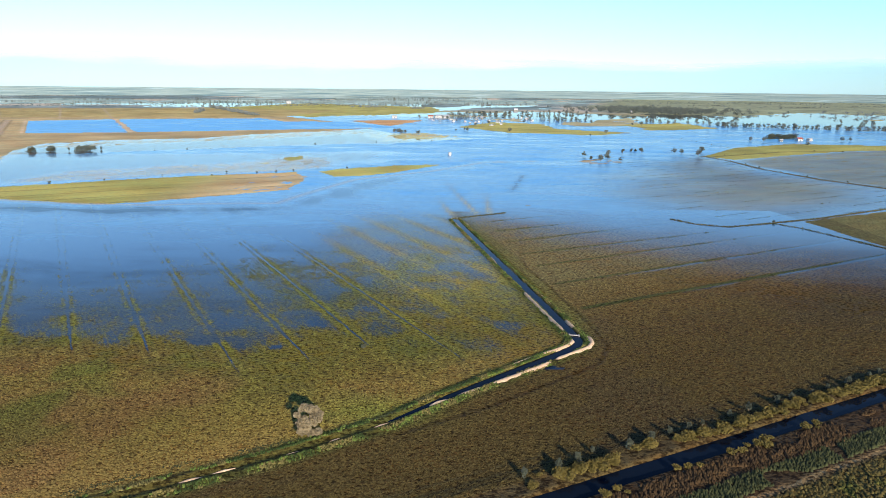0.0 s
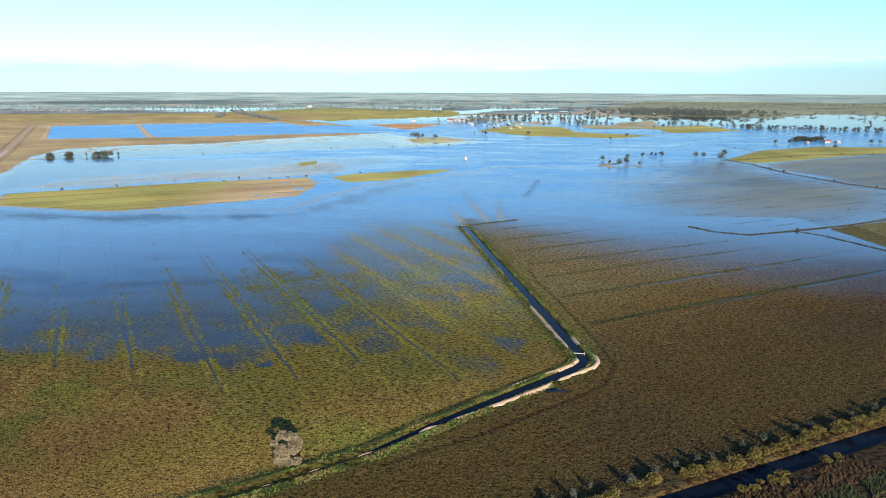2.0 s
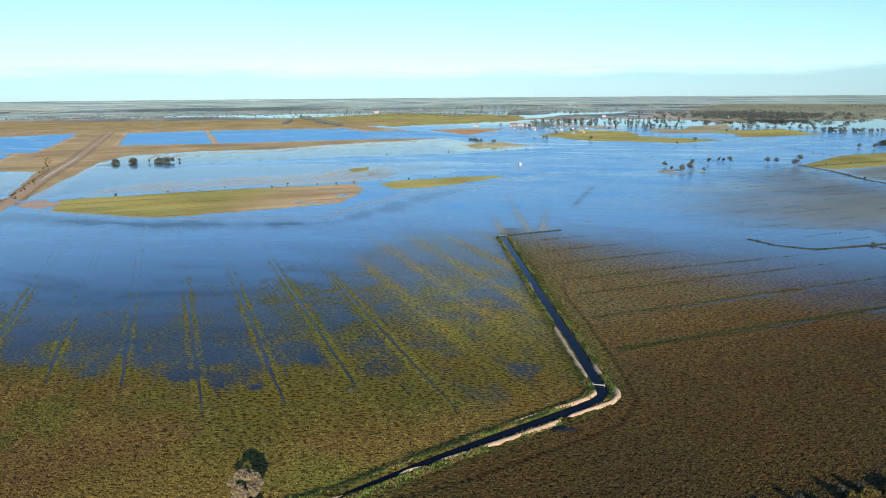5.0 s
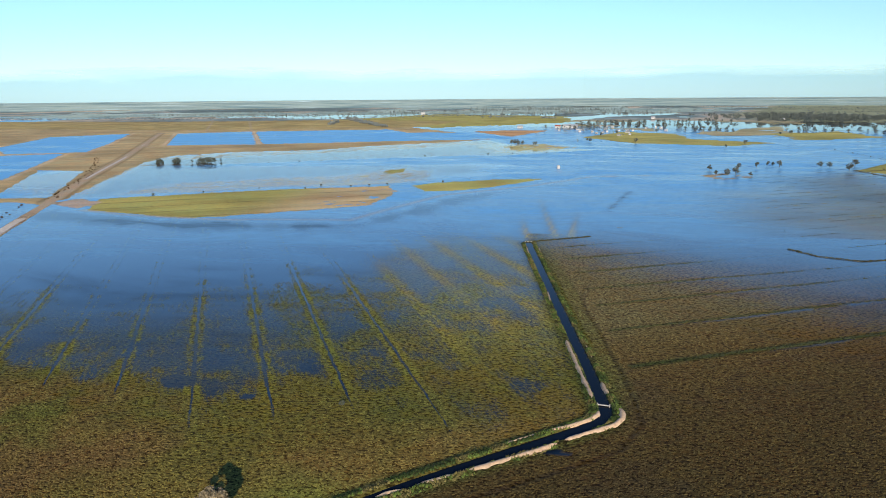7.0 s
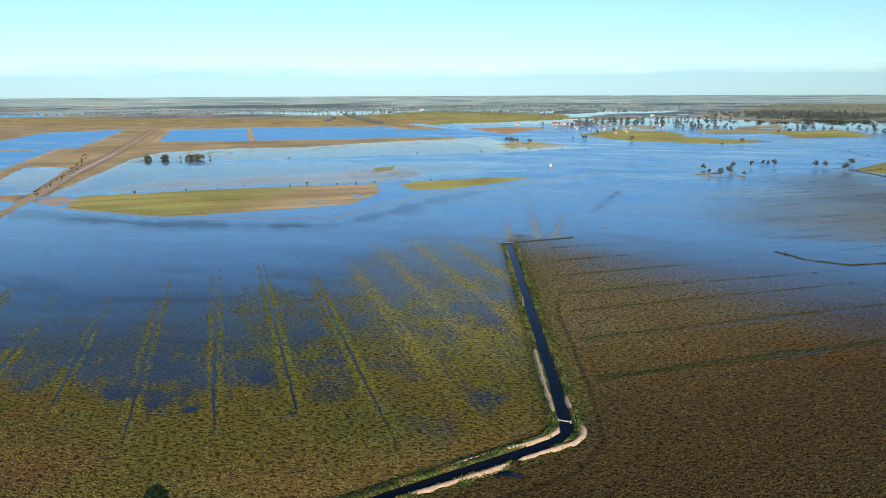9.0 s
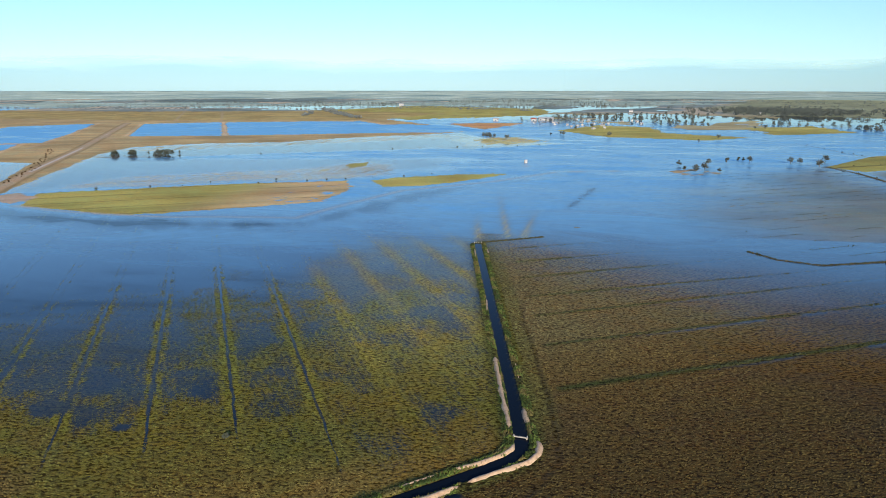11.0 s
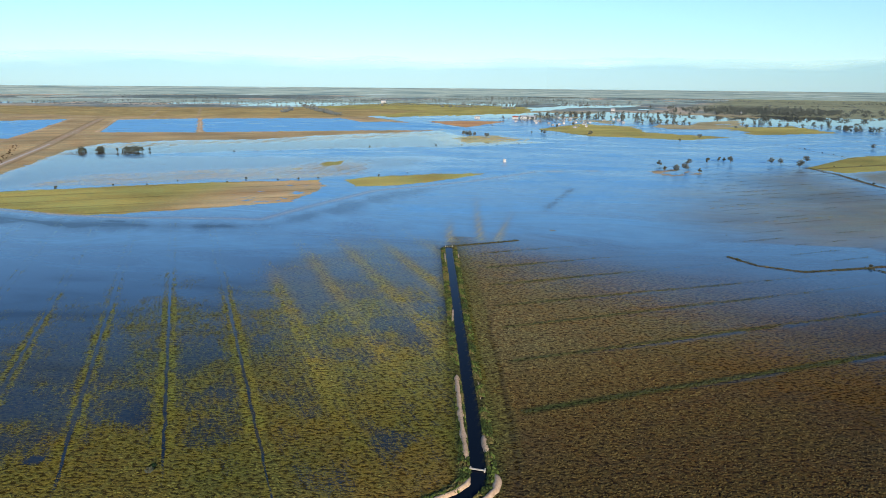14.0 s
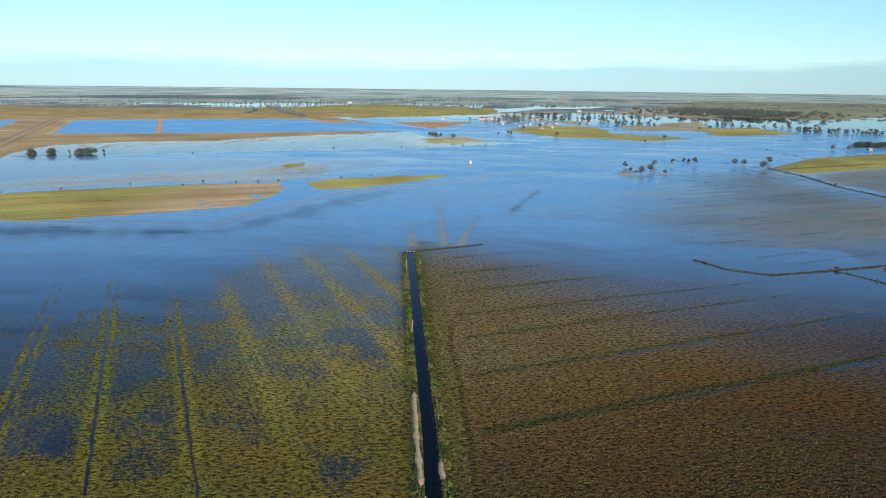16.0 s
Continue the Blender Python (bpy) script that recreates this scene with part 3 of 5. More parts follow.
        sunk = np.maximum(sunk, 0.62 * m)

    # dark broken line through the open flood
    dark_line = line_distance(x, y, [(69, 591), (60, 545), (49.5, 493)])
    m = np.exp(-(dark_line / 4.0) ** 2)
    h = np.maximum(h, -0.6 + (0.5 + 0.3 * streak) * m)
    lay(m, (0.05, 0.055, 0.06))
    stand = np.maximum(stand, (0.45 + 0.5 * streak) * m)
    for ex, ey, ea, eb in ((55, 436, 6.5, 2.5), (87, 443, 4, 1.5), (120, 500, 5, 2)):
        m = np.exp(-(((x - ex) / ea) ** 2 + ((y - ey) / eb) ** 2))
        h = np.maximum(h, -0.6 + 0.72 * m)
        lay(m, (0.24, 0.22, 0.08))

    # pale line along the meadow's shore
    pale_fringe = np.exp(-(line_distance(x, y, [(-303, 440), (-265, 429), (-228, 424), (-187, 422), (-160, 428), (-131, 432), (-108, 434), (-98, 472), (-73, 549), (-10, 613), (40, 688), (92, 704)]) / 2.6) ** 2)
    lay(pale_fringe, (0.5, 0.52, 0.5))
    sunk = np.maximum(sunk, pale_fringe * (0.42 + 0.3 * patch))

    # drain with its scrubby banks
    dd = line_distance(x, y, DRAIN)
    south = (x - 23) * 0.4527 - (y - 113.4) * 0.8917 > 0
    bank = np.where(south, 0.75, 0.5)
    rise = smooth(dd, 1.6, 3.1)
    zone = (1 - smooth(dd, 8, 13))
    h = np.where(dd < 13, h + zone * (bank + 0.25 * grain + 0.4 * blot - h), h)
    h = np.where(south & (dd >= 8), np.maximum(h, 0.6 + 0.3 * grain + 0.2 * blot), h)
    h = np.where(dd < 3.1, -0.7 + rise * (h + 0.7), h)
    lay(np.where(~south, smooth(dd, 2, 3) * (1 - smooth(dd, 6, 8)), 0), (0.10, 0.082, 0.038))
    lay(np.where(south, smooth(dd, 2, 3), 0), (0.06, 0.045, 0.025))
    lay(np.where(south, smooth(dd, 17, 19), 0), (0.12, 0.095, 0.03))
    lay(np.where(south, smooth(dd, 19, 23) * smooth(blot + patch, -0.05, 0.1), 0), (0.08, 0.10, 0.02))
    lay(np.where(south, np.exp(-((dd - 16.8) / 0.7) ** 2) * 0.8, 0), (0.36, 0.26, 0.13))

    # hedge banks and roads
    for line, lift, broad, colour in ((HEDGE, 0.35, 1.2, (0.14, 0.11, 0.05)), (HEDGE_EAST, 0.3, 1.0, (0.1, 0.09, 0.04)), (FARM_ROAD, 0.5, 2.5, (0.12, 0.10, 0.04)),
                                      ([(355, 1075), (371, 891), (380, 880)], 0.3, 2.0, (0.09, 0.08, 0.04)), ([(304, 770), (420, 840), (600, 860)], 0.35, 2.5, (0.1, 0.09, 0.04))):
        b = line_distance(x, y, line)
        m = np.exp(-(b / broad) ** 2)
        h = np.maximum(h, -0.6 + (0.6 + lift) * m)
        lay(m, colour)
    r = line_distance(x, y, DIRT_ROAD)
    m = 1 - smooth(r, 3, 6)
    h = h + m * (0.12 + 0.3 * blot - 0.35 * np.exp(-((r - 6) / 1.6) ** 2) * smooth(850 - y, 0, 90) + 0.2 * smooth(y, 760, 850) - h)
    lay(m, (0.5, 0.41, 0.28))
    lay(np.exp(-((r - 7) / 2) ** 2) * 0.6, (0.2, 0.16, 0.09))
    for track in PALE_TRACKS:
        lay(np.exp(-(line_distance(x, y, track) / 2.4) ** 2) * 0.7, (0.5, 0.43, 0.32))
    return (h, col, stand, np.where(region, west * inbay, 0), sunk) if standing else (h, col)


def mesh_grid(name, xs, ys, zs):
    """A mesh over a grid of plan points (rows by columns)."""
    rows, cols = xs.shape
    me = bpy.data.meshes.new(name)
    me.vertices.add(rows * cols)
    me.vertices.foreach_set("co", np.stack([xs, ys, zs], -1).astype(np.float32).ravel())
    a = (np.arange(rows - 1)[:, None] * cols + np.arange(cols - 1)[None]).ravel()
    quads = np.stack([a, a + 1, a + cols + 1, a + cols], -1).astype(np.int32)
    n = len(quads)
    me.loops.add(n * 4)
    me.loops.foreach_set("vertex_index", quads.ravel())
    me.polygons.add(n)
    me.polygons.foreach_set("loop_start", np.arange(0, n * 4, 4, dtype=np.int32))
    me.update(calc_edges=True)
    me.polygons.foreach_set("use_smooth", np.ones(n, bool))
    return me


def fan(step_y, step_s):
    """A grid that widens with the distance, fine where the camera looks."""
    ys, y = [], -1600.0
    while y < 4720:
        ys.append(y)
        y += 80 if y < -60 else 8 if y < 90 else step_y * max(y, 100) * (1 if y < 620 else 2 if y < 1500 else 4)
    s = np.concatenate([np.linspace(-1.9, -1.1, 30), np.arange(-1.09, 0.78, step_s), np.linspace(0.79, 1.9, 40)])
    ys = np.array(ys)
    half = np.where(ys > 100, 40 + ys, 140 + (100 - ys) * 2)
    return s[None] * half[:, None], np.repeat(ys[:, None], len(s), 1)


def tussockiness(x, y):
    """How tussocky the cover is: coarse on the near fields, smooth on the far ones."""
    return np.maximum(1 - 0.65 * smooth(y, 400, 440), 0.35)[..., None]


gx, gy = fan(0.0039, 0.0023)
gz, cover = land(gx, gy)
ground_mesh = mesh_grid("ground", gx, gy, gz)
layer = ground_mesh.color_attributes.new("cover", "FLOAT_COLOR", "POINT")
layer.data.foreach_set("color", np.concatenate([cover, tussockiness(gx, gy)], -1).astype(np.float32).ravel())
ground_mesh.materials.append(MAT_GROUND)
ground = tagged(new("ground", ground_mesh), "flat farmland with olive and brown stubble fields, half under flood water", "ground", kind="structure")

wx, wy = fan(0.008, 0.005)
wh, wcover, standing, in_bays, sunken = land(wx, wy, True)
water_mesh = mesh_grid("water", wx, wy, 0 * wx)
gusts = rough_noise(wx * 0.6, wy, 60, 2, 5) - 0.5
band = inside_distance(wx, wy, [(-345, 432), (-303, 438), (-265, 428), (-228, 423), (-187, 421), (-150, 428), (-105, 432), (-92, 474), (-68, 545), (-5, 610), (45, 680), (30, 640), (-30, 560), (-60, 480), (-85, 410), (-130, 388), (-220, 384), (-300, 392), (-345, 402)])
feather = rough_noise(AU[0] * wx + AU[1] * wy, 0.3 * (AV[0] * wx + AV[1] * wy), 16, 3, 4) - 0.5
lee = inside_distance(wx, wy, [(10, 720), (60, 800), (150, 830), (120, 720), (60, 690), (20, 690)])
ruffle = 0.34 + 0.13 * smooth(lee + 70 * gusts, -14, 14) + 0.25 * gusts
# less ruffle in the dark band and south-west, so less painted sky blue
ruffle = ruffle * (1 - 0.72 * smooth(band + 30 * feather + 15 * gusts, -8, 14)) * (1 - 0.3 * smooth(-wx, -20, 120) * smooth(440 - wy, 0, 40))
for outline in PONDS:
    ruffle = np.maximum(ruffle, 0.62 * smooth(inside_distance(wx, wy, outline), -20, 5))
# sheltered water, as smooth as glass: beyond the drowned fence, between it and the meadow strip, and far out
beyond_fence = inside_distance(wx, wy, [(-520, 700), (-390, 736), (-327, 776), (-259, 818), (-202, 853), (-118, 896), (-73, 899), (-9, 964), (60, 1010), (-30, 1040), (-90, 1120), (-130, 1200), (-290, 1060), (-345, 962), (-444, 918), (-500, 850)])
before_fence = inside_distance(wx, wy, [(-540, 560), (-490, 728), (-385, 738), (-330, 748), (-200, 770), (-60, 800), (-60, 700), (-110, 650), (-200, 590), (-300, 530), (-345, 480), (-390, 480)])
shore = line_distance(wx, wy, [(-303, 441), (-265, 431), (-228, 426), (-187, 425), (-160, 433), (-131, 436), (-108, 436), (-98, 474), (-73, 551), (-10, 615), (40, 690), (92, 706)])
mirror = np.maximum(smooth(beyond_fence + 8 * gusts, -3, 4), 0.85 * smooth(before_fence + 90 * gusts, -25, 30))
mirror = np.maximum(mirror, np.maximum(smooth(wy + 0.3 * wx + 250 * gusts, 1400, 1900), 0.8 * np.exp(-(shore / 6.0) ** 2)))
mirror = mirror - 0.75 * (1 - np.minimum(mirror, 1)) * smooth(band + 30 * feather + 15 * gusts, -8, 14)
for outline in PONDS[:4]:
    mirror = mirror * (1 - smooth(inside_distance(wx, wy, outline), -20, 5))
# fades towards the near water, which darkens as its painted sky blue goes
ruffle = np.maximum(ruffle * (1 - 0.985 * np.maximum(mirror, 0)), 0.004) * (0.08 + 0.92 * smooth(wy - 0.25 * wx, 240, 560)) * smooth(line_distance(wx, wy, CHANNEL), 3, 9) * smooth(line_distance(wx, wy, DRAIN), 5, 20)
stubble = np.clip(standing, -0.3, 1.2) * smooth(line_distance(wx, wy, CHANNEL), 1.5, 3) * smooth(line_distance(wx, wy, DRAIN), 4, 6) - 0.6 * (1 - smooth(line_distance(wx, wy, CHANNEL), 1.5, 3)) - 0.6 * (1 - smooth(line_distance(wx, wy, DRAIN), 4, 6))
dry_cut = smooth(line_distance(wx, wy, CHANNEL), 1.5, 3) * smooth(line_distance(wx, wy, DRAIN), 4, 6)
sunken = np.clip(sunken, 0, 1) * dry_cut
stubble = np.maximum(stubble, 0.4 * smooth(beyond_fence, -3, 6) + 0.36 * smooth(before_fence, -20, 30))
for key, values in (("ruffle", ruffle), ("stubble", stubble), ("bays", in_bays), ("sunken", sunken), ("mirror", mirror)):
    layer = water_mesh.attributes.new(key, "FLOAT", "POINT")
    layer.data.foreach_set("value", values.astype(np.float32).ravel())
layer = water_mesh.color_attributes.new("cover", "FLOAT_COLOR", "POINT")
layer.data.foreach_set("color", np.concatenate([np.minimum(wcover * np.where((wy < 425) & (wx < 230), 1.2, 1.0)[..., None], 0.6), tussockiness(wx, wy)], -1).astype(np.float32).ravel())
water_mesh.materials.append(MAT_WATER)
water = tagged(new("water", water_mesh), "still blue flood water that mirrors the sky", "water", kind="structure")


# ---- building helpers ----
def part(name, geometry, mat, parent=None, label=""):
    """Links a bmesh (or mesh) as one object, under a thing or part if given."""
    if isinstance(geometry, bmesh.types.BMesh):
        me = bpy.data.meshes.new(name)
        geometry.to_mesh(me)
        geometry.free()
    else:
        me = geometry
    if mat:
        me.materials.append(mat)
    ob = new(name, me)
    ob.parent = parent
    return tagged(ob, label)


def soup(name, verts, faces):
    me = bpy.data.meshes.new(name)
    me.from_pydata([tuple(p) for p in verts], [], [tuple(f) for f in faces])
    me.update()
    return me


# ---- distance ----
def far_ring():
    verts, faces = [], []
    n = 96
    for k in range(n + 1):
        a = math.pi * 2 * k / n
        for z in (-2.0, 24.0, 49.0):
            verts.append((4700 * math.sin(a), 4700 * math.cos(a), z))
    for k in range(n):
        for j in range(2):
            i = k * 3 + j
            faces.append((i, i + 1, i + 4, i + 3))
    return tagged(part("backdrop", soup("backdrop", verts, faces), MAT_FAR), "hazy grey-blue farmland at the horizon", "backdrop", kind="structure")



def cloud_bank():
    """A thin veil of cloud low over the horizon, and a fainter one above it, added to dim the sky."""
    m, nodes, links, b = material("low_cloud", 1.0, 0.0)
    b.inputs["Base Color"].default_value = (0.2, 0.39, 0.52, 1)
    pos = nodes.new("ShaderNodeTexCoord").outputs["Object"]
    squeeze = nodes.new("ShaderNodeMapping")
    squeeze.inputs["Scale"].default_value = (1, 1, 9)
    links.new(pos, squeeze.inputs["Vector"])
    veil = noise_node(nodes, links, 0.0011, 5, squeeze.outputs[0])
    height = nodes.new("ShaderNodeSeparateXYZ")
    links.new(pos, height.inputs[0])
    mix = nodes.new("ShaderNodeMath")
    mix.operation = "MULTIPLY_ADD"
    links.new(veil.outputs[0], mix.inputs[0])
    mix.inputs[1].default_value = 190
    links.new(height.outputs[2], mix.inputs[2])
    veils = nodes.new("ShaderNodeMath")
    veils.operation = "MAXIMUM"
    links.new(ramp(nodes, links, mix.outputs[0], 265, 400, 0.75, 0.0), veils.inputs[0])
    # faint upper veil, added only to dim the white sky
    links.new(ramp(nodes, links, height.outputs[2], 250, 950, 0.32, 0.0), veils.inputs[1])
    links.new(veils.outputs[0], b.inputs["Alpha"])
    verts, faces = [], []
    for k in range(97):
        a = math.pi * 2 * k / 96
        for z in (36.0, 320.0, 950.0):
            verts.append((4760 * math.sin(a), 4760 * math.cos(a), z))
    for k in range(96):
        for j in range(2):
            i = k * 3 + j
            faces.append((i, i + 1, i + 4, i + 3))
    veil_mesh = soup("backdrop", verts, faces)
    veil_mesh.polygons.foreach_set("use_smooth", [True] * len(veil_mesh.polygons))
    return tagged(part("backdrop", veil_mesh, m), "thin grey-blue cloud bank low over the horizon, with an added sky-dimming veil above", "backdrop", kind="structure")


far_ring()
cloud_bank()

# ---- leaf and grass geometry ----
def tufts(name, xs, ys, zs, radius, height, colours=None, sides=5, lean=0.5, seed=0, lie=None):
    """Many small ragged cones in one mesh; lie: the direction in which they are drawn out, in radians."""
    r = np.random.default_rng(seed)
    n = len(xs)
    ang = np.linspace(0, 2 * np.pi, sides, endpoint=False)[None] + r.random((n, 1)) * 6.28
    rad = (radius * (0.6 + 0.8 * r.random(n)))[:, None] * (0.6 + 0.8 * r.random((n, sides)))
    ex, ey = rad * np.cos(ang), rad * np.sin(ang)
    if lie is not None:
        way = (lie + r.normal(0, 0.35, n))[:, None]
        long, short = ex * 1.9, ey * 0.75
        ex, ey = long * np.cos(way) - short * np.sin(way), long * np.sin(way) + short * np.cos(way)
    hgt = height * (0.5 + r.random(n))
    co = np.empty((n, sides + 1, 3))
    co[:, :sides, 0], co[:, :sides, 1], co[:, :sides, 2] = xs[:, None] + ex, ys[:, None] + ey, zs[:, None] - 0.08
    co[:, sides, 0], co[:, sides, 1] = xs + lean * radius * (r.random(n) - 0.5) * 2, ys + lean * radius * (r.random(n) - 0.5) * 2
    co[:, sides, 2] = zs + hgt
    base = (np.arange(n) * (sides + 1))[:, None]
    k = np.arange(sides)[None]
    tri = np.stack([base + k, base + (k + 1) % sides, np.broadcast_to(base + sides, (n, sides))], -1).reshape(-1, 3).astype(np.int32)
    me = bpy.data.meshes.new(name)
    me.vertices.add(n * (sides + 1))
    me.vertices.foreach_set("co", co.astype(np.float32).ravel())
    me.loops.add(len(tri) * 3)
    me.loops.foreach_set("vertex_index", tri.ravel())
    me.polygons.add(len(tri))
    me.polygons.foreach_set("loop_start", np.arange(0, len(tri) * 3, 3, dtype=np.int32))
    me.update(calc_edges=True)
    if colours is not None:
        lay = me.color_attributes.new("cover", "FLOAT_COLOR", "POINT")
        c = np.repeat(np.concatenate([colours, np.ones((n, 1))], -1)[:, None], sides + 1, 1)
        lay.data.foreach_set("color", c.astype(np.float32).ravel())
    return me


def leaf_cloud(centres, radii, count, size, seed, shell=0.55):
    """Leaf clumps, as bent triangles pairs, over lobes given by centres and radii. Returns verts and faces."""
    r = np.random.default_rng(seed)
    weights = np.array([np.prod(q) ** (2 / 3) for q in radii])
    pick = r.choice(len(centres), count, p=weights / weights.sum())
    d = r.normal(size=(count, 3))
    d /= np.linalg.norm(d, axis=1)[:, None]
    depth = shell + (1 - shell) * r.random(count) ** 0.5
    p = np.array(centres)[pick] + d * np.array(radii)[pick] * depth[:, None]
    a = r.normal(size=(count, 3)) + d * 0.3
    a /= np.linalg.norm(a, axis=1)[:, None]
    b = np.cross(a, r.normal(size=(count, 3)))
    b /= np.linalg.norm(b, axis=1)[:, None]
    s = (size * (0.5 + r.random(count)))[:, None]
    c = np.cross(a, b)
    verts = np.stack([p - a * s, p - b * s * 0.7 + c * s * 0.2, p + a * s, p + b * s * 0.7 + c * s * 0.3], 1).reshape(-1, 3)
    i = np.arange(count)[:, None] * 4
    faces = np.concatenate([i + [0, 1, 2], i + [0, 2, 3]])
    return verts, faces


def tapered(points, radii, sides=7):
    """A tapered limb along points, as a bmesh."""
    bm = bmesh.new()
    rings = []
    for k, (p, r) in enumerate(zip(points, radii)):
        ahead = (Vector(points[min(k + 1, len(points) - 1)]) - Vector(points[max(k - 1, 0)])).normalized()
        side = ahead.orthogonal().normalized()
        other = ahead.cross(side)
        rings.append([bm.verts.new(Vector(p) + r * (math.cos(6.2832 * j / sides) * side + math.sin(6.2832 * j / sides) * other)) for j in range(sides)])
    for a, b in zip(rings[:-1], rings[1:]):
        for j in range(sides):
            bm.faces.new((a[j], a[(j + 1) % sides], b[(j + 1) % sides], b[j]))
    bm.faces.new(rings[-1])
    return bm


def tree(name, label, height, spread, leaf, seed, leaves=420, leaf_size=0.45, lobes=7, low=0.25, group="", sides=6, droop=0.3, lobe=(0.34, 0.5)):
    """A tree at the origin: trunk with limbs, and a lobed crown of leaf clumps."""
    r = random.Random(seed)
    root = tagged(new(name), label, "tree", group)
    trunk = [(0, 0, -0.4), (0.02 * height * r.uniform(-1, 1), 0.02 * height * r.uniform(-1, 1), height * 0.25), (0.05 * height * r.uniform(-1, 1), 0.05 * height * r.uniform(-1, 1), height * 0.62)]
    part("trunk", tapered(trunk, [height * 0.035, height * 0.025, height * 0.012], sides), MAT_BARK, root)
    centres, radii = [], []
    for k in range(lobes):
        a = 6.2832 * k / lobes + r.uniform(-0.5, 0.5)
        out = spread * r.uniform(0.3, 0.62) if k else 0
        z = height * (low + (0.92 - low) * r.uniform(droop, 0.85)) if k else height * 0.78
        c = (out * math.cos(a), out * math.sin(a), z)
        centres.append(c)
        q = spread * r.uniform(*lobe)
        radii.append((q, q, min(q * r.uniform(0.6, 0.85), height * 0.24)))
        if k and k < 5:
            part("limb", tapered([trunk[1], (c[0] * 0.5, c[1] * 0.5, (trunk[1][2] + z) * 0.52), c], [height * 0.016, height * 0.011, height * 0.004], 5), MAT_BARK, root)
    part("crown", soup("crown", *leaf_cloud(centres, radii, leaves, leaf_size, seed)), leaf, root)
    return root


def bush(name, label, height, spread, leaf, seed, leaves=160, leaf_size=0.16, group=""):
    """A low bush at the origin: a few stems and a ragged head of leaves."""
    r = random.Random(seed)
    root = tagged(new(name), label, "shrub", group)
    centres, radii = [], []
    for k in range(5):
        a = 1.2566 * k + r.uniform(-0.4, 0.4)
        out = spread * r.uniform(0.15, 0.5)
        c = (out * math.cos(a), out * math.sin(a), height * r.uniform(0.4, 0.68))
        centres.append(c)
        radii.append((spread * r.uniform(0.3, 0.45), spread * r.uniform(0.3, 0.45), height * r.uniform(0.3, 0.4)))
        if k < 3:
            part("stem", tapered([(0, 0, -0.15), (c[0] * 0.5, c[1] * 0.5, c[2] * 0.6), c], [0.05, 0.035, 0.012], 5), MAT_BARK, root)
    part("foliage", soup("foliage", *leaf_cloud(centres, radii, leaves, leaf_size, seed, 0.4)), leaf, root)
    return root


def ground_at(x, y):
    h, c = land(np.array([[float(x)]]), np.array([[float(y)]]))
    return float(h[0, 0])


def ground_many(pts):
    h, c = land(np.array([[p[0] for p in pts]], float), np.array([[p[1] for p in pts]], float))
    return h[0]


def along(pts, step, jitter=0.3, seed=0, off=0.0):
    """Plan points along a line, about a step apart, with sideways scatter."""
    r = random.Random(seed)
    out = []
    for (ax, ay), (bx, by) in zip(pts[:-1], pts[1:]):
        length = math.hypot(bx - ax, by - ay)
        t = r.uniform(0, step)
        while t < length:
            f = t / length
            nx, ny = -(by - ay) / length, (bx - ax) / length
            s = r.gauss(off, jitter)
            out.append((ax + f * (bx - ax) + nx * s, ay + f * (by - ay) + ny * s))
            t += step * r.uniform(0.6, 1.4)
    return out


def plant_all(models, pts, seed, lo=0.75, hi=1.25, water_ok=True):
    """Sets copies of the models (built at the origin) at plan points; the models themselves take the first ones."""
    r = random.Random(seed)
    hs = ground_many(pts)
    for k, ((x, y), h) in enumerate(zip(pts, hs)):
        model = models[k % len(models)]
        s = r.uniform(lo, hi)
        m = pose(x, y, max(h, -0.3), 0, 0, r.uniform(0, 360))
        if k < len(models):
            model.scale = (s, s, s)
            model.location, model.rotation_euler = m.translation, m.to_euler()
        else:
            old = tuple(model.scale)
            model.scale = (s, s, s)
            copy_thing(model, m)
            model.scale = old


# ---- sandy banks of the channel ----
def sand_bank(pts, width, height, label, seed):
    """A low uneven ridge of thrown-up sand along a line."""
    r = random.Random(seed)
    fine = []
    for (ax, ay), (bx, by) in zip(pts[:-1], pts[1:]):
        n = max(2, int(math.hypot(bx - ax, by - ay) / 0.7))
        fine += [(ax + (bx - ax) * k / n, ay + (by - ay) * k / n) for k in range(n)]
    fine.append(pts[-1])
    verts, faces = [], []
    prof = [(-1, -0.5), (-0.75, 0.15), (-0.4, 0.75), (0, 1), (0.4, 0.8), (0.75, 0.2), (1, -0.5)]
    for k, (x, y) in enumerate(fine):
        a, b = fine[max(k - 2, 0)], fine[min(k + 2, len(fine) - 1)]
        l = math.hypot(b[0] - a[0], b[1] - a[1])
        nx, ny = -(b[1] - a[1]) / l, (b[0] - a[0]) / l
        end = min(1, (min(k, len(fine) - 1 - k) + 0.3) / 3)
        w = width * end * (0.55 + 0.9 * noise.noise((x * 0.35, y * 0.35, seed)) * 0.5 + 0.45)
        for s, z in prof:
            jig = 1 + 0.35 * noise.noise((x * 0.9, y * 0.9, s * 3 + seed))
            verts.append((x + nx * s * w * jig, y + ny * s * w * jig, 0.12 + (height * z * end if z > 0 else z) + 0.1 * noise.noise((x * 1.7, y * 1.7, s * 2))))
    for k in range(len(fine) - 1):
        for j in range(6):
            i = k * 7 + j
            faces.append((i, i + 1, i + 8, i + 7))
    me = soup("sand_bank", verts, faces)
    me.polygons.foreach_set("use_smooth", [True] * len(me.polygons))
    ob = tagged(part("sand_bank", me, MAT_SAND), label, "bank", "sandy banks of the channel")
    return ob


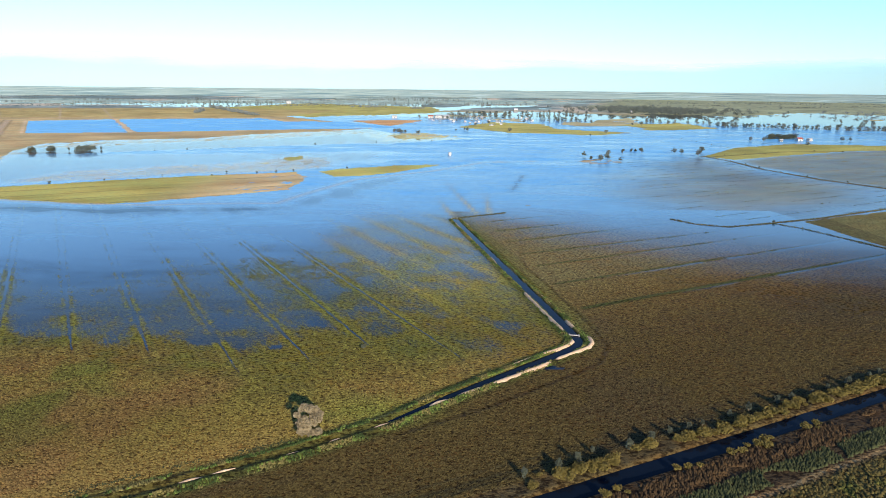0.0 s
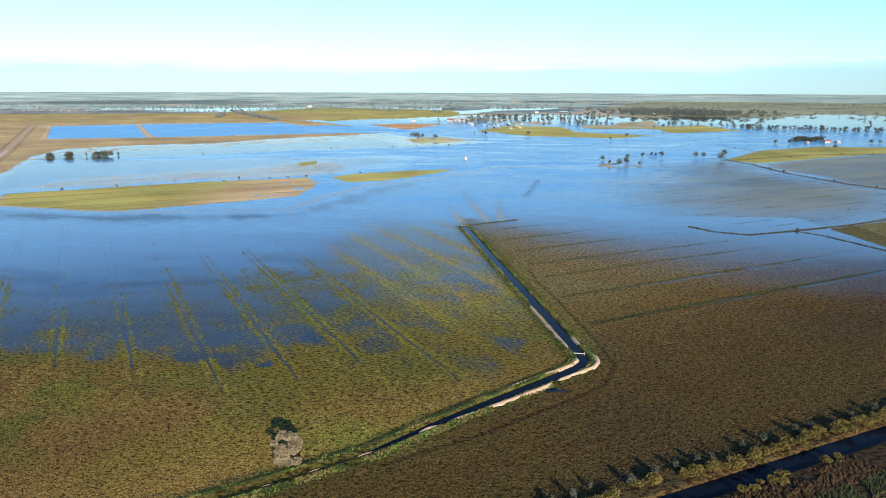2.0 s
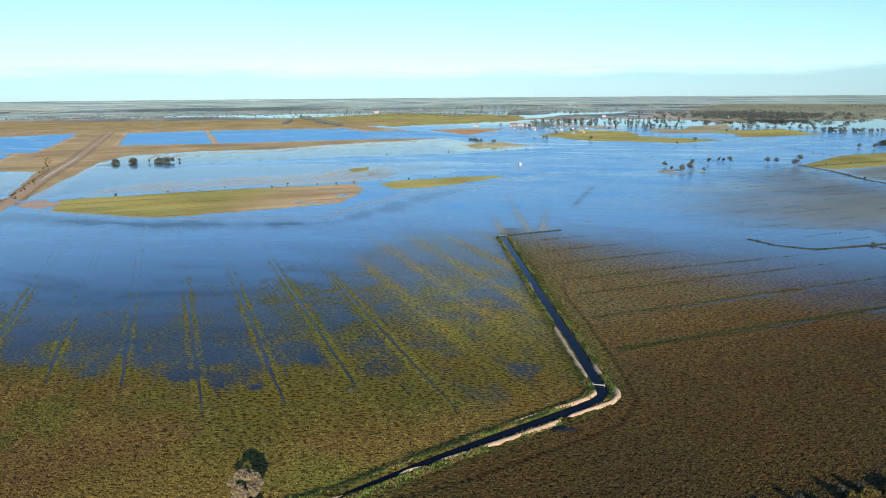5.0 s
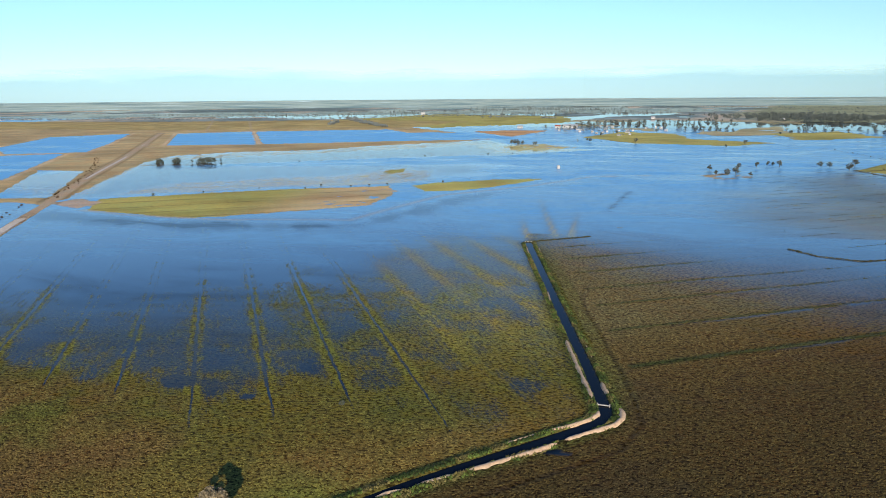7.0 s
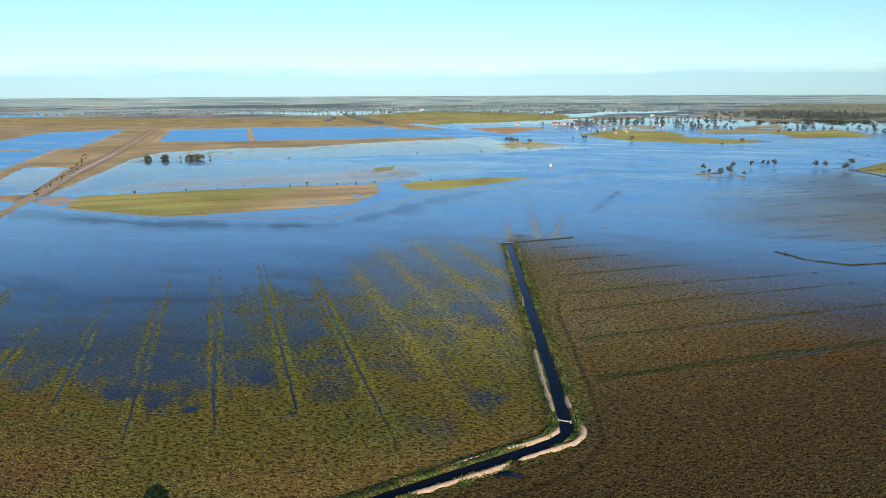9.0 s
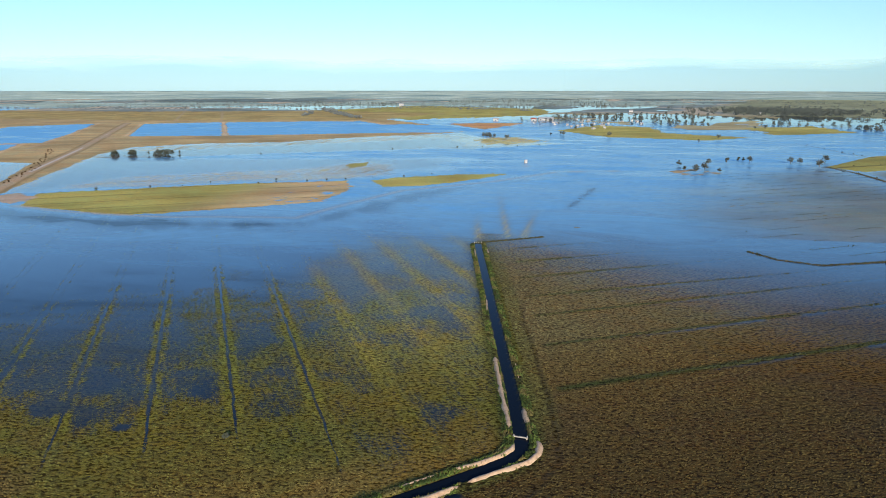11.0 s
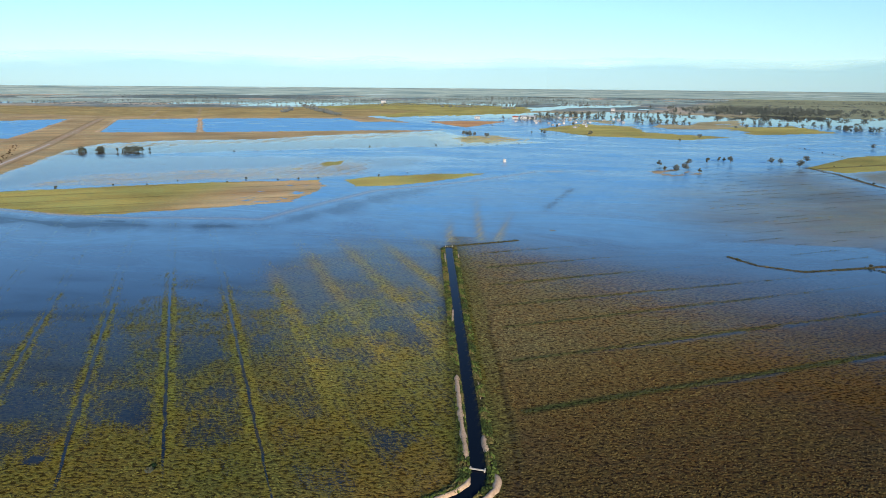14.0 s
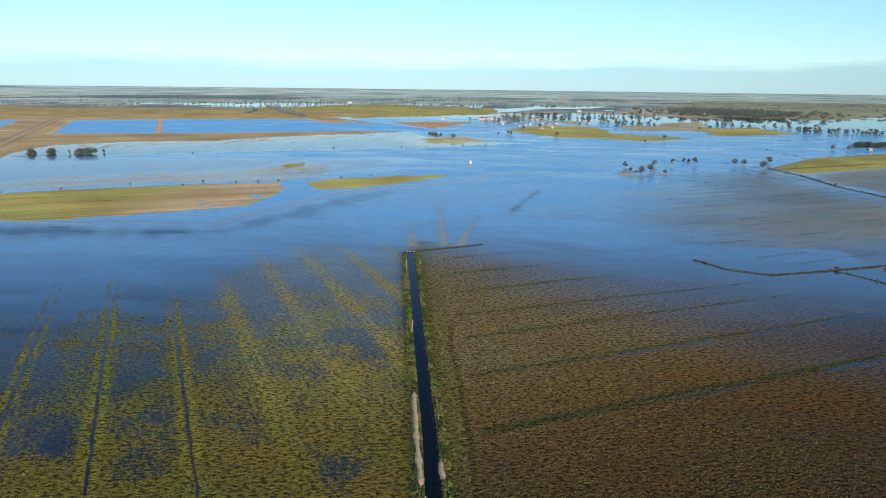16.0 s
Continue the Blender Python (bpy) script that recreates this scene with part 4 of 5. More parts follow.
sand_bank([(30.3, 243.5), (32.4, 232), (35.2, 217), (38.3, 201.6)], 0.85, 0.7, "pale sandy bank beside the straight channel", 1)
sand_bank([(40.5, 213.2), (41.5, 208.5), (42.4, 204.2)], 0.75, 0.6, "short pale sandy bank at the channel's lower end", 2)
sand_bank([(39.7, 196), (39.3, 193), (37.4, 190.2), (32.9, 186), (27.2, 182)], 0.8, 0.5, "pale sandy inner bank of the channel's bend", 3)
sand_bank([(26.4, 181.2), (22, 177.4), (18.5, 174.4)], 0.5, 0.4, "thin sandy bank beside the channel", 4)
sand_bank([(44.4, 198.3), (45.2, 195.5), (45.0, 192), (43.2, 188.4), (36.8, 183.0), (31.5, 178.3)], 1.0, 0.65, "broad sandy outer bank of the channel's bend", 5)
sand_bank([(31.0, 177.7), (26.3, 173.4), (17.6, 166.0), (12.5, 162.0)], 1.0, 0.6, "broad pale sandy bank beside the channel", 6)
sand_bank([(11.3, 161.0), (7, 157.7), (3.5, 155.0)], 0.8, 0.45, "narrow pale sandy bank beside the channel", 7)
sand_bank([(1.8, 153.7), (-2.9, 150.1)], 0.6, 0.4, "broken sandy bank beside the channel", 8)
for k, (a, b) in enumerate((((37.9, 232), (38.4, 228.5)), ((36.3, 240.5), (37.2, 236.5)), ((39.2, 222), (39.9, 218)), ((6.4, 375), (9.4, 358)), ((21.6, 297), (23.4, 283)), ((12.6, 375), (14.2, 366)))):
    sand_bank([a, ((a[0] + b[0]) / 2, (a[1] + b[1]) / 2), b], 0.4, 0.55, "scrap of pale sand on the channel's grassy bank", 40 + k)
for k, (a, b) in enumerate((((-22, 134.2), (-24, 132.7)), ((-29.5, 128.8), (-32.5, 126.8)), ((-41, 122), (-45, 119.8)), ((-46.5, 118.7), (-50.5, 116.5)), ((-12, 141.4), (-15, 139.2)))):
    sand_bank([a, ((a[0] + b[0]) / 2, (a[1] + b[1]) / 2), b], 0.5, 0.3, "small patch of bare sand on the channel's edge", 20 + k)


def weir(x, y, turn, span):
    """A small concrete check across the channel: a slab between two cheeks."""
    root = tagged(new("channel_weir"), "small weathered concrete check across the channel", "weir", "weirs")
    root.matrix_world = pose(x, y, 0, 0, 0, turn)
    for name, sx, sy, sz, px in (("slab", span, 0.4, 0.2, 0), ("cheek", 0.25, 0.9, 0.6, -span / 2), ("cheek", 0.25, 0.9, 0.6, span / 2)):
        bm = bmesh.new()
        bmesh.ops.create_cube(bm, size=1, matrix=Matrix.Translation((px, 0, 0.25)) @ Matrix.Diagonal((sx, sy, sz, 1)))
        bmesh.ops.bevel(bm, geom=bm.edges[:], offset=0.04, segments=1, affect="EDGES")
        part(name, bm, MAT_CONCRETE, root)


weir(40.9, 198.6, -6, 3.0)
weir(6.4, 388.5, 12, 3.6)

# ---- the lone tree and its neighbour ----
lone = tree("tree", "round pale tan-leaved tree standing alone beside the channel", 7.4, 4.3, MAT_PALE_LEAF, 11, 6500, 0.22, 34, 0.02, sides=9, droop=0.08, lobe=(0.16, 0.27))
lone.location = (-29.2, 136.6, ground_at(-29.2, 136.6))
second = tree("tree", "pale tan-leaved tree near the field's edge", 6.5, 3.4, MAT_PALE_LEAF, 12, 1800, 0.24, 10, 0.1)
second.location = (-23.5, 93.5, ground_at(-23.5, 93.5))

# ---- scrub along the drain ----
yellow = [bush("shrub", "low yellow-green shrub on the drain's bank", 1.25, 1.7, MAT_SCRUB, 30 + k, 420, 0.16, "shrubs along the drain") for k in range(4)]
spots = [p for p in along([(16, 115.0), (122, 169.0)], 0.95, 0.8, 3) if value_noise(p[0], p[1], 7, 2) > 0.3]
plant_all(yellow, spots, 4, 0.5, 1.5)
tall = [bush("shrub", "tall grey-green bush on the drain's bank", 2.3, 1.1, MAT_LEAF, 40 + k, 260, 0.17, "tall bushes along the drain") for k in range(2)]
plant_all(tall, [p for p in along([(15, 118.2), (122, 172.6)], 7.0, 0.5, 8)], 5, 0.7, 1.1)
yellow_south = [bush("shrub", "yellow shrub on the drain's southern bank", 1.0, 1.6, MAT_SCRUB, 50 + k, 340, 0.16, "shrubs along the drain") for k in range(3)]
plant_all(yellow_south, [p for p in along([(30, 112.6), (120, 158.4)], 2.2, 0.7, 9) if value_noise(p[0], p[1], 7, 4) > 0.4], 6, 0.6, 1.3)


def scatter_band(line, inner, outer, count, seed):
    """Plan points scattered south of a line, between two distances from it."""
    r = np.random.default_rng(seed)
    (ax, ay), (bx, by) = line
    l = math.hypot(bx - ax, by - ay)
    t, d = r.random(count), inner + (outer - inner) * r.random(count)
    return ax + t * (bx - ax) + d * (by - ay) / l, ay + t * (by - ay) - d * (bx - ax) / l


def stuff(name, me, mat, label, category):
    return tagged(part(name, me, mat), label, category, kind="stuff")


DRAIN_NEAR = ((15, 109.4), (135, 170.4))
bx_, by_ = scatter_band(DRAIN_NEAR, 4.5, 11, 5200, 21)
keep = value_noise(bx_, by_, 5, 1) > 0.35
bx_, by_ = bx_[keep], by_[keep]
stuff("heath", tufts("heath", bx_, by_, ground_many(list(zip(bx_, by_))), 0.32, 0.55, seed=1), MAT_HEATH, "rust-brown scrub along the drain's southern bank", "scrub")
bx_, by_ = scatter_band(DRAIN_NEAR, 10.5, 15.5, 5200, 22)
keep = value_noise(bx_, by_, 6, 2) > 0.22
bx_, by_ = bx_[keep], by_[keep]
stuff("reeds", tufts("reeds", bx_, by_, ground_many(list(zip(bx_, by_))), 0.3, 0.6, seed=2, sides=5), MAT_REED, "dark green reed belt beside the drain", "reeds")
bx_, by_ = scatter_band(DRAIN_NEAR, 17.5, 45, 9000, 23)
bh_, bc_ = land(bx_[None], by_[None])


def tuft_material():
    m, nodes, links, b = material("grass_tuft", 0.85, 0.15)
    cov = nodes.new("ShaderNodeVertexColor")
    cov.layer_name = "cover"
    r = nodes.new("ShaderNodeNewGeometry").outputs["Random Per Island"]
    c = mix_rgb(nodes, links, cov.outputs[0], (0.36, 0.34, 0.29), ramp(nodes, links, r, 0, 0.65, 0.95, 0), "MULTIPLY")
    links.new(mix_rgb(nodes, links, c, (1.25, 1.22, 1.12), ramp(nodes, links, r, 0.6, 1, 0, 1), "MULTIPLY"), b.inputs["Base Color"])
    return m


MAT_TUFT = tuft_material()
stuff("rough_grass", tufts("rough_grass", bx_, by_, bh_[0], 0.4, 0.4, bc_[0] * 0.85, seed=3), MAT_TUFT, "rough green and straw-coloured grass south of the drain", "grass")


# ---- tussocks over the near fields and in the shallows ----
def field_tussocks():
    r = np.random.default_rng(31)
    n = 225000
    q = r.random(n)
    lo, hi = 104.0 ** -0.5, 415.0 ** -0.5
    y = (lo + q * (hi - lo)) ** -2
    x = (-0.80 + 1.5 * r.random(n)) * (y + 25)
    h, c, stand, in_bay, sunk = land(x[None], y[None], True)
    h, c, stand = h[0], c[0], stand[0]
    dry = h > 0.03
    wet = (h > -0.25) & ~dry
    channel = line_distance(x, y, CHANNEL)
    keep = dry | (wet & (r.random(n) < 0.68 * stand))
    keep &= (channel > 3.4) & (line_distance(x, y, DRAIN) > 7) & (line_distance(x, y, WHEEL_TRACK) > 0.9) & (np.hypot(x + 72, y - 192) > 4)
    v = AV[0] * x + AV[1] * y
    u = AU[0] * x + AU[1] * y
    for k in range(len(BAY_LINES)):
        keep &= ~((np.abs(v - bay_line(k, u) - 0.6) < 1.1) & (x > 30) & (u > 152 + 0.37 * (v - 170)))
    keep &= ~((x - 23) * 0.4527 - (y - 113.4) * 0.8917 > 0)
    x, y, h, c = x[keep], y[keep], h[keep], c[keep]
    me = tufts("tussocks", x, y, np.maximum(h, -0.02), np.where(h > 0.03, 0.15 + 0.0004 * y, 0.08 + 0.0003 * y), np.where(h > 0.03, 0.2, 0.12), c * np.where(h > 0.03, 1.05, 0.9)[:, None], sides=4, seed=5, lie=np.where(x < np.interp(y, [95, 113, 141, 166, 190, 200, 230, 280, 325, 388, 420], [-90, -56, -13, 14.7, 40, 40.5, 35.6, 26.3, 18, 6, 0]), 0.15, 0.52))
    stuff("tussocks", me, MAT_TUFT, "olive and brown grass tussocks over the wet fields", "grass")


field_tussocks()

# verges of the channel
r_ = np.random.default_rng(41)
vx, vy = [], []
for (ax, ay), (bx, by) in zip(CHANNEL[:-1], CHANNEL[1:]):
    l = math.hypot(bx - ax, by - ay)
    n = int(l * 34)
    t, d = r_.random(n), (1.75 + 2.1 * r_.random(n) ** 1.3) * np.where(r_.random(n) < 0.5, 1, -1)
    vx.append(ax + t * (bx - ax) + d * (by - ay) / l)
    vy.append(ay + t * (by - ay) - d * (bx - ax) / l)
vx, vy = np.concatenate(vx), np.concatenate(vy)
keep = value_noise(vx, vy, 4, 3) > 0.3
vx, vy = vx[keep], vy[keep]
mix_ = rough_noise(vx, vy, 3.5, 2, 3)[:, None]
vcol = np.where(mix_ > 0.57, (0.17, 0.145, 0.05), np.where(mix_ > 0.44, (0.12, 0.165, 0.035), (0.05, 0.075, 0.02)))
stuff("verge_grass", tufts("verge_grass", vx, vy, np.maximum(ground_many(list(zip(vx, vy))), -0.05), 0.26, 0.36, vcol, seed=6), MAT_TUFT, "green and straw-coloured grass along both sides of the channel", "grass")
old_ditch = along([(13.5, 172), (2.7, 159.5), (-5.6, 151.5), (-13.2, 144.3), (-22.7, 138.2), (-36, 131.3), (-54, 122), (-71, 112)], 0.22, 0.4, 44)
od = np.array([p for p in old_ditch if value_noise(p[0], p[1], 5, 1) > 0.25])
stuff("ditch_grass", tufts("ditch_grass", od[:, 0], od[:, 1], ground_many([tuple(p) for p in od]), 0.3, 0.3, seed=9), MAT_REED, "dark rank grass along an old ditch beside the channel", "grass")

# grassy ridges of hedge banks and bay lines
ridge_pts = []
for line, step, jit in ((HEDGE, 0.5, 0.7), (HEDGE_EAST, 0.5, 0.5), ([(5, 388), (38, 408)], 0.35, 0.6), (FARM_ROAD, 0.8, 1.6)):
    ridge_pts += along(line, step, jit, 51)
for k, line in enumerate(BAY_LINES):
    for u0 in np.arange(154 + 0.37 * (line - 170), 300 if k < 4 else 250 - 6 * (k - 4), 0.4 if k == 0 else 0.6):
        if value_noise(u0, line, 7, 6) > (0.25 if k == 0 else 0.55):
            v0 = bay_line(k, u0) + 1.0 + random.gauss(0, 0.5 if k == 0 else 0.3)
            ridge_pts.append((AU[0] * u0 + AV[0] * v0, AU[1] * u0 + AV[1] * v0))
# thin lines of drowned stubble in the shallow eastern bays
for v0 in np.arange(210.0, 640.0, 14.5):
    line_u = np.arange(230.0, 620.0, 1.1)
    line_x, line_y = AU[0] * line_u + AV[0] * v0, AU[1] * line_u + AV[1] * v0
    wanted = (inside_distance(line_x, line_y, SHALLOWS[0][0]) > 2) & (value_noise(line_u, line_u * 0 + v0, 13, 5) > 0.52) & (line_x > 140 + 0.1 * (line_y - 400))
    ridge_pts += [(float(a), float(b) + random.gauss(0, 0.4)) for a, b in zip(line_x[wanted], line_y[wanted])]
rp = np.array(ridge_pts)
stuff("ridge_grass", tufts("ridge_grass", rp[:, 0], rp[:, 1], np.maximum(ground_many(ridge_pts), -0.05), 0.35, 0.35, seed=7), MAT_REED, "dark coarse grass along the bay lines and hedge banks", "grass")

# ---- middle distance trees ----
grey = [tree("tree", "grey-green gum tree standing in flood water", 8.0, 4.0, MAT_HAZED_LEAF, 60 + k, 380, 0.42, 9, 0.1, "trees in the flood") for k in range(5)]
stand = [(164, 714), (174, 727), (186, 774), (231, 801), (271, 805), (280, 806), (288, 774), (310, 823),
         (266, 1130), (-74, 1100), (-68, 1094), (-62, 1098), (-80, 1108), (-40, 1062), (-71, 1106), (598, 1032), (611, 1034), (380, 1395), (400, 1400), (470, 1010), (455, 1020), (490, 925), (170, 1470), (90, 1390), (60, 1330), (40, 1180), (110, 1160)]
plant_all(grey, stand, 61, 0.75, 1.15)
broad = [tree("tree", "broad round dark tree mirrored in flood water", 6.6, 6.0, MAT_LEAF, 65 + k, 900, 0.42, 12, -0.08, "broad trees in the flood", droop=0.0, lobe=(0.36, 0.5)) for k in range(2)]
plant_all(broad, [(-455, 752), (-435, 757), (-407, 763), (-400, 766), (500, 1058), (510, 1066), (521, 1062), (531, 1070), (540, 1078), (551, 1084), (516, 1080), (528, 1088)], 66, 0.95, 1.2)
small = [tree("tree", "small dark tree standing in flood water", 5.5, 2.2, MAT_LEAF, 70 + k, 200, 0.45, 5, 0.1, "small trees in the flood") for k in range(3)]
thin = [(156, 761), (207, 792), (223, 814), (228, 815), (-418, 761), (-392, 767), (-392, 781), (226, 1062), (154, 715), (184, 712), (20, 1170), (35, 1195)]
plant_all(small, thin, 62, 0.8, 1.2)
rows_of_trees = []
for pts, step, jit in (([(560, 1420), (700, 1330), (860, 1290), (1000, 1270)], 5.5, 14), ([(430, 1560), (520, 1500), (640, 1440)], 13, 10), ([(120, 1960), (190, 1700), (330, 1620)], 16, 22),
                       ([(-10, 1600), (60, 1850), (260, 1960), (420, 2000)], 11, 26), ([(230, 1540), (330, 1500)], 12, 8), ([(900, 1520), (1150, 1560), (1300, 1480)], 14, 30)):
    rows_of_trees += along(pts, step, jit, 63)
flood_row = [tree("tree", "grey gum tree in a drowned row", 10.0, 4.6, MAT_HAZED_LEAF, 80 + k, 260, 0.6, 8, 0.0, "drowned rows of trees", droop=0.1) for k in range(4)]
plant_all(flood_row, rows_of_trees, 64, 0.6, 1.2)

# small shrubs along drowned fences and shores
fence = [bush("shrub", "small dark shrub along a drowned fence line", 2.0, 1.6, MAT_LEAF, 90 + k, 70, 0.35, "shrubs along drowned fences") for k in range(3)]
fence_pts = along([(-347, 767), (-261, 820), (-166, 888), (-111, 922), (27, 980)], 26, 2.5, 91) + along([(-330, 500), (-288, 526), (-212, 572), (-128, 612), (-60, 660)], 22, 5, 92)
fence_pts += along(FARM_ROAD[:5], 38, 3, 93) + along([(304, 770), (420, 842), (600, 862)], 40, 3, 94) + along([(355, 1075), (371, 891)], 22, 2, 95) + [(190, 384), (199, 369), (-23, 186.6)]
plant_all(fence, fence_pts, 96, 0.35, 0.9)

road_bush = [bush("shrub", "brown shrub along the drowned road", 1.1, 1.6, MAT_HEATH, 97 + k, 120, 0.35, "shrubs along the drowned road") for k in range(2)]
plant_all(road_bush, along([(-585, 800), (-470, 640), (-368, 468)], 5.5, 2.5, 98, 9) + along([(-372, 452), (-318, 362)], 4, 1.5, 99, 6), 100, 0.3, 0.9)

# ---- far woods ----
def woods(name, label, pts, height, seed, each=26, size=1.8, leaf=MAT_FAR_HAZED_LEAF):
    """Far trees as one mass of leaf clumps on stems."""
    r = random.Random(seed)
    centres, radii = [], []
    for x, y in pts:
        hgt = height * r.uniform(0.6, 1.2)
        for _ in range(3):
            centres.append((x + r.uniform(-3, 3), y + r.uniform(-3, 3), hgt * r.uniform(0.45, 0.7)))
            radii.append((hgt * 0.62, hgt * 0.62, hgt * 0.34))
    verts, faces = leaf_cloud(centres, radii, each * len(pts), size, seed, 0.3)
    return stuff(name, soup(name, verts, faces), leaf, label, "woods")


r_ = random.Random(5)
woods("woods", "dark grey-green wood beyond the flood", [(r_.gauss(680, 110), r_.gauss(2220, 130)) for _ in range(520)], 13, 1, 34, 1.7, MAT_HAZED_LEAF)
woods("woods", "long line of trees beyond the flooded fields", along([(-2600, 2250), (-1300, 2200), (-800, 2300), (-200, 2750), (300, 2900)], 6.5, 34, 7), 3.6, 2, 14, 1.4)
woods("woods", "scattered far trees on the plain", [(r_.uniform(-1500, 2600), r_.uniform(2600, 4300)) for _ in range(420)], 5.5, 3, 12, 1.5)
rows_ = []
for k in range(34):
    x0, y0, run = r_.uniform(-2600, 2600), r_.uniform(2350, 4500), r_.uniform(250, 900)
    tilt = r_.choice((0.06, -0.1, 0.55))
    rows_ += along([(x0, y0), (x0 + run, y0 + run * tilt)], 13, 6, 200 + k)
woods("woods", "thin dark rows of trees between far fields", rows_, 4.2, 8, 9, 1.6, MAT_HAZED_LEAF)
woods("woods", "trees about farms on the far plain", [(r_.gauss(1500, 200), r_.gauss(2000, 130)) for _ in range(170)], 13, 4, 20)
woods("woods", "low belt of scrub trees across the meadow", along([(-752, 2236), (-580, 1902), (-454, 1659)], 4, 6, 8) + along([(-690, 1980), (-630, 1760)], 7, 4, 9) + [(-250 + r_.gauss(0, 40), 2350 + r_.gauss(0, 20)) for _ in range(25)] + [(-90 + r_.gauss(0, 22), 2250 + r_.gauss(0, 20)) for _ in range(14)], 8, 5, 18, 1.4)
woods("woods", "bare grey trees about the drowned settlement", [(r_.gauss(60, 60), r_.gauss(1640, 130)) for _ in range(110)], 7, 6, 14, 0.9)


# ---- houses and sheds ----
def house(name, label, x, y, turn, width, depth, wall_h, roof_mat, group="", windows=3):
    """A gabled building: walls, roof with eaves, a door and windows along the front."""
    root = tagged(new(name), label, "building", group)
    root.matrix_world = pose(x, y, max(ground_at(x, y), 0.05), 0, 0, turn)
    bm = bmesh.new()
    bmesh.ops.create_cube(bm, size=1, matrix=Matrix.Translation((0, 0, wall_h / 2 - 0.3)) @ Matrix.Diagonal((width, depth, wall_h + 0.6, 1)))
    part("wall", bm, MAT_WALL, root)
    rise, e = depth * 0.28, 0.5
    w, d = width / 2 + e, depth / 2 + e
    verts = [(-w, -d, wall_h - 0.15), (w, -d, wall_h - 0.15), (w, 0, wall_h + rise), (-w, 0, wall_h + rise), (-w, d, wall_h - 0.15), (w, d, wall_h - 0.15)]
    verts += [(a, b, c + 0.18) for a, b, c in verts]
    faces = [(6, 7, 8, 9), (9, 8, 11, 10), (0, 3, 2, 1), (3, 4, 5, 2), (0, 1, 7, 6), (5, 4, 10, 11), (1, 2, 8, 7), (2, 5, 11, 8), (3, 0, 6, 9), (4, 3, 9, 10)]
    part("roof", soup("roof", verts, faces), roof_mat, root)
    for s in (-1, 1):
        part("gable", soup("gable", [(s * width / 2, -depth / 2, wall_h - 0.2), (s * width / 2, depth / 2, wall_h - 0.2), (s * width / 2, 0, wall_h + rise - 0.05)], [(0, 1, 2)]), MAT_WALL, root)
    for k in range(windows):
        px = width * ((k + 0.5) / windows - 0.5)
        bm = bmesh.new()
        door = k == windows // 2
        sz, pz = (2.0, 1.0) if door else (1.1, wall_h * 0.55)
        bmesh.ops.create_cube(bm, size=1, matrix=Matrix.Translation((px, -depth / 2 - 0.02, pz)) @ Matrix.Diagonal((1.0 if door else 1.4, 0.1, sz, 1)))
        part("door" if door else "window", bm, MAT_GLASS, root)
    return root


house("farmhouse", "white farmhouse with a red iron roof under dark trees", 534, 1034, 20, 10, 6, 2.8, MAT_ROOF)
house("shed", "pale tin shed beside the farmhouse", 548, 1030, 25, 7, 5, 2.6, MAT_TIN, "farm sheds")
house("shed", "pale tin shed on the flooded farm", 496, 1012, 15, 5, 4, 2.3, MAT_TIN, "farm sheds")
house("shed", "long white shed with a red end among the flood", -5, 1668, -8, 34, 11, 4.0, MAT_TIN, "sheds of the settlement")
house("shed", "white shed with a red iron roof at the settlement", -32, 1650, -8, 12, 9, 4.0, MAT_ROOF, "sheds of the settlement")
house("shed", "white shed on the meadow's edge", -118, 1640, 4, 12, 8, 3.4, MAT_TIN, "sheds of the settlement")
r_ = random.Random(17)
for k in range(24):
    house("cabin", "small pale cabin of the drowned settlement", 75 + r_.gauss(0, 55), 1560 + r_.gauss(0, 110), r_.uniform(0, 180), r_.uniform(4, 8), r_.uniform(3.5, 5), 2.3, MAT_TIN, "cabins of the settlement", 2)
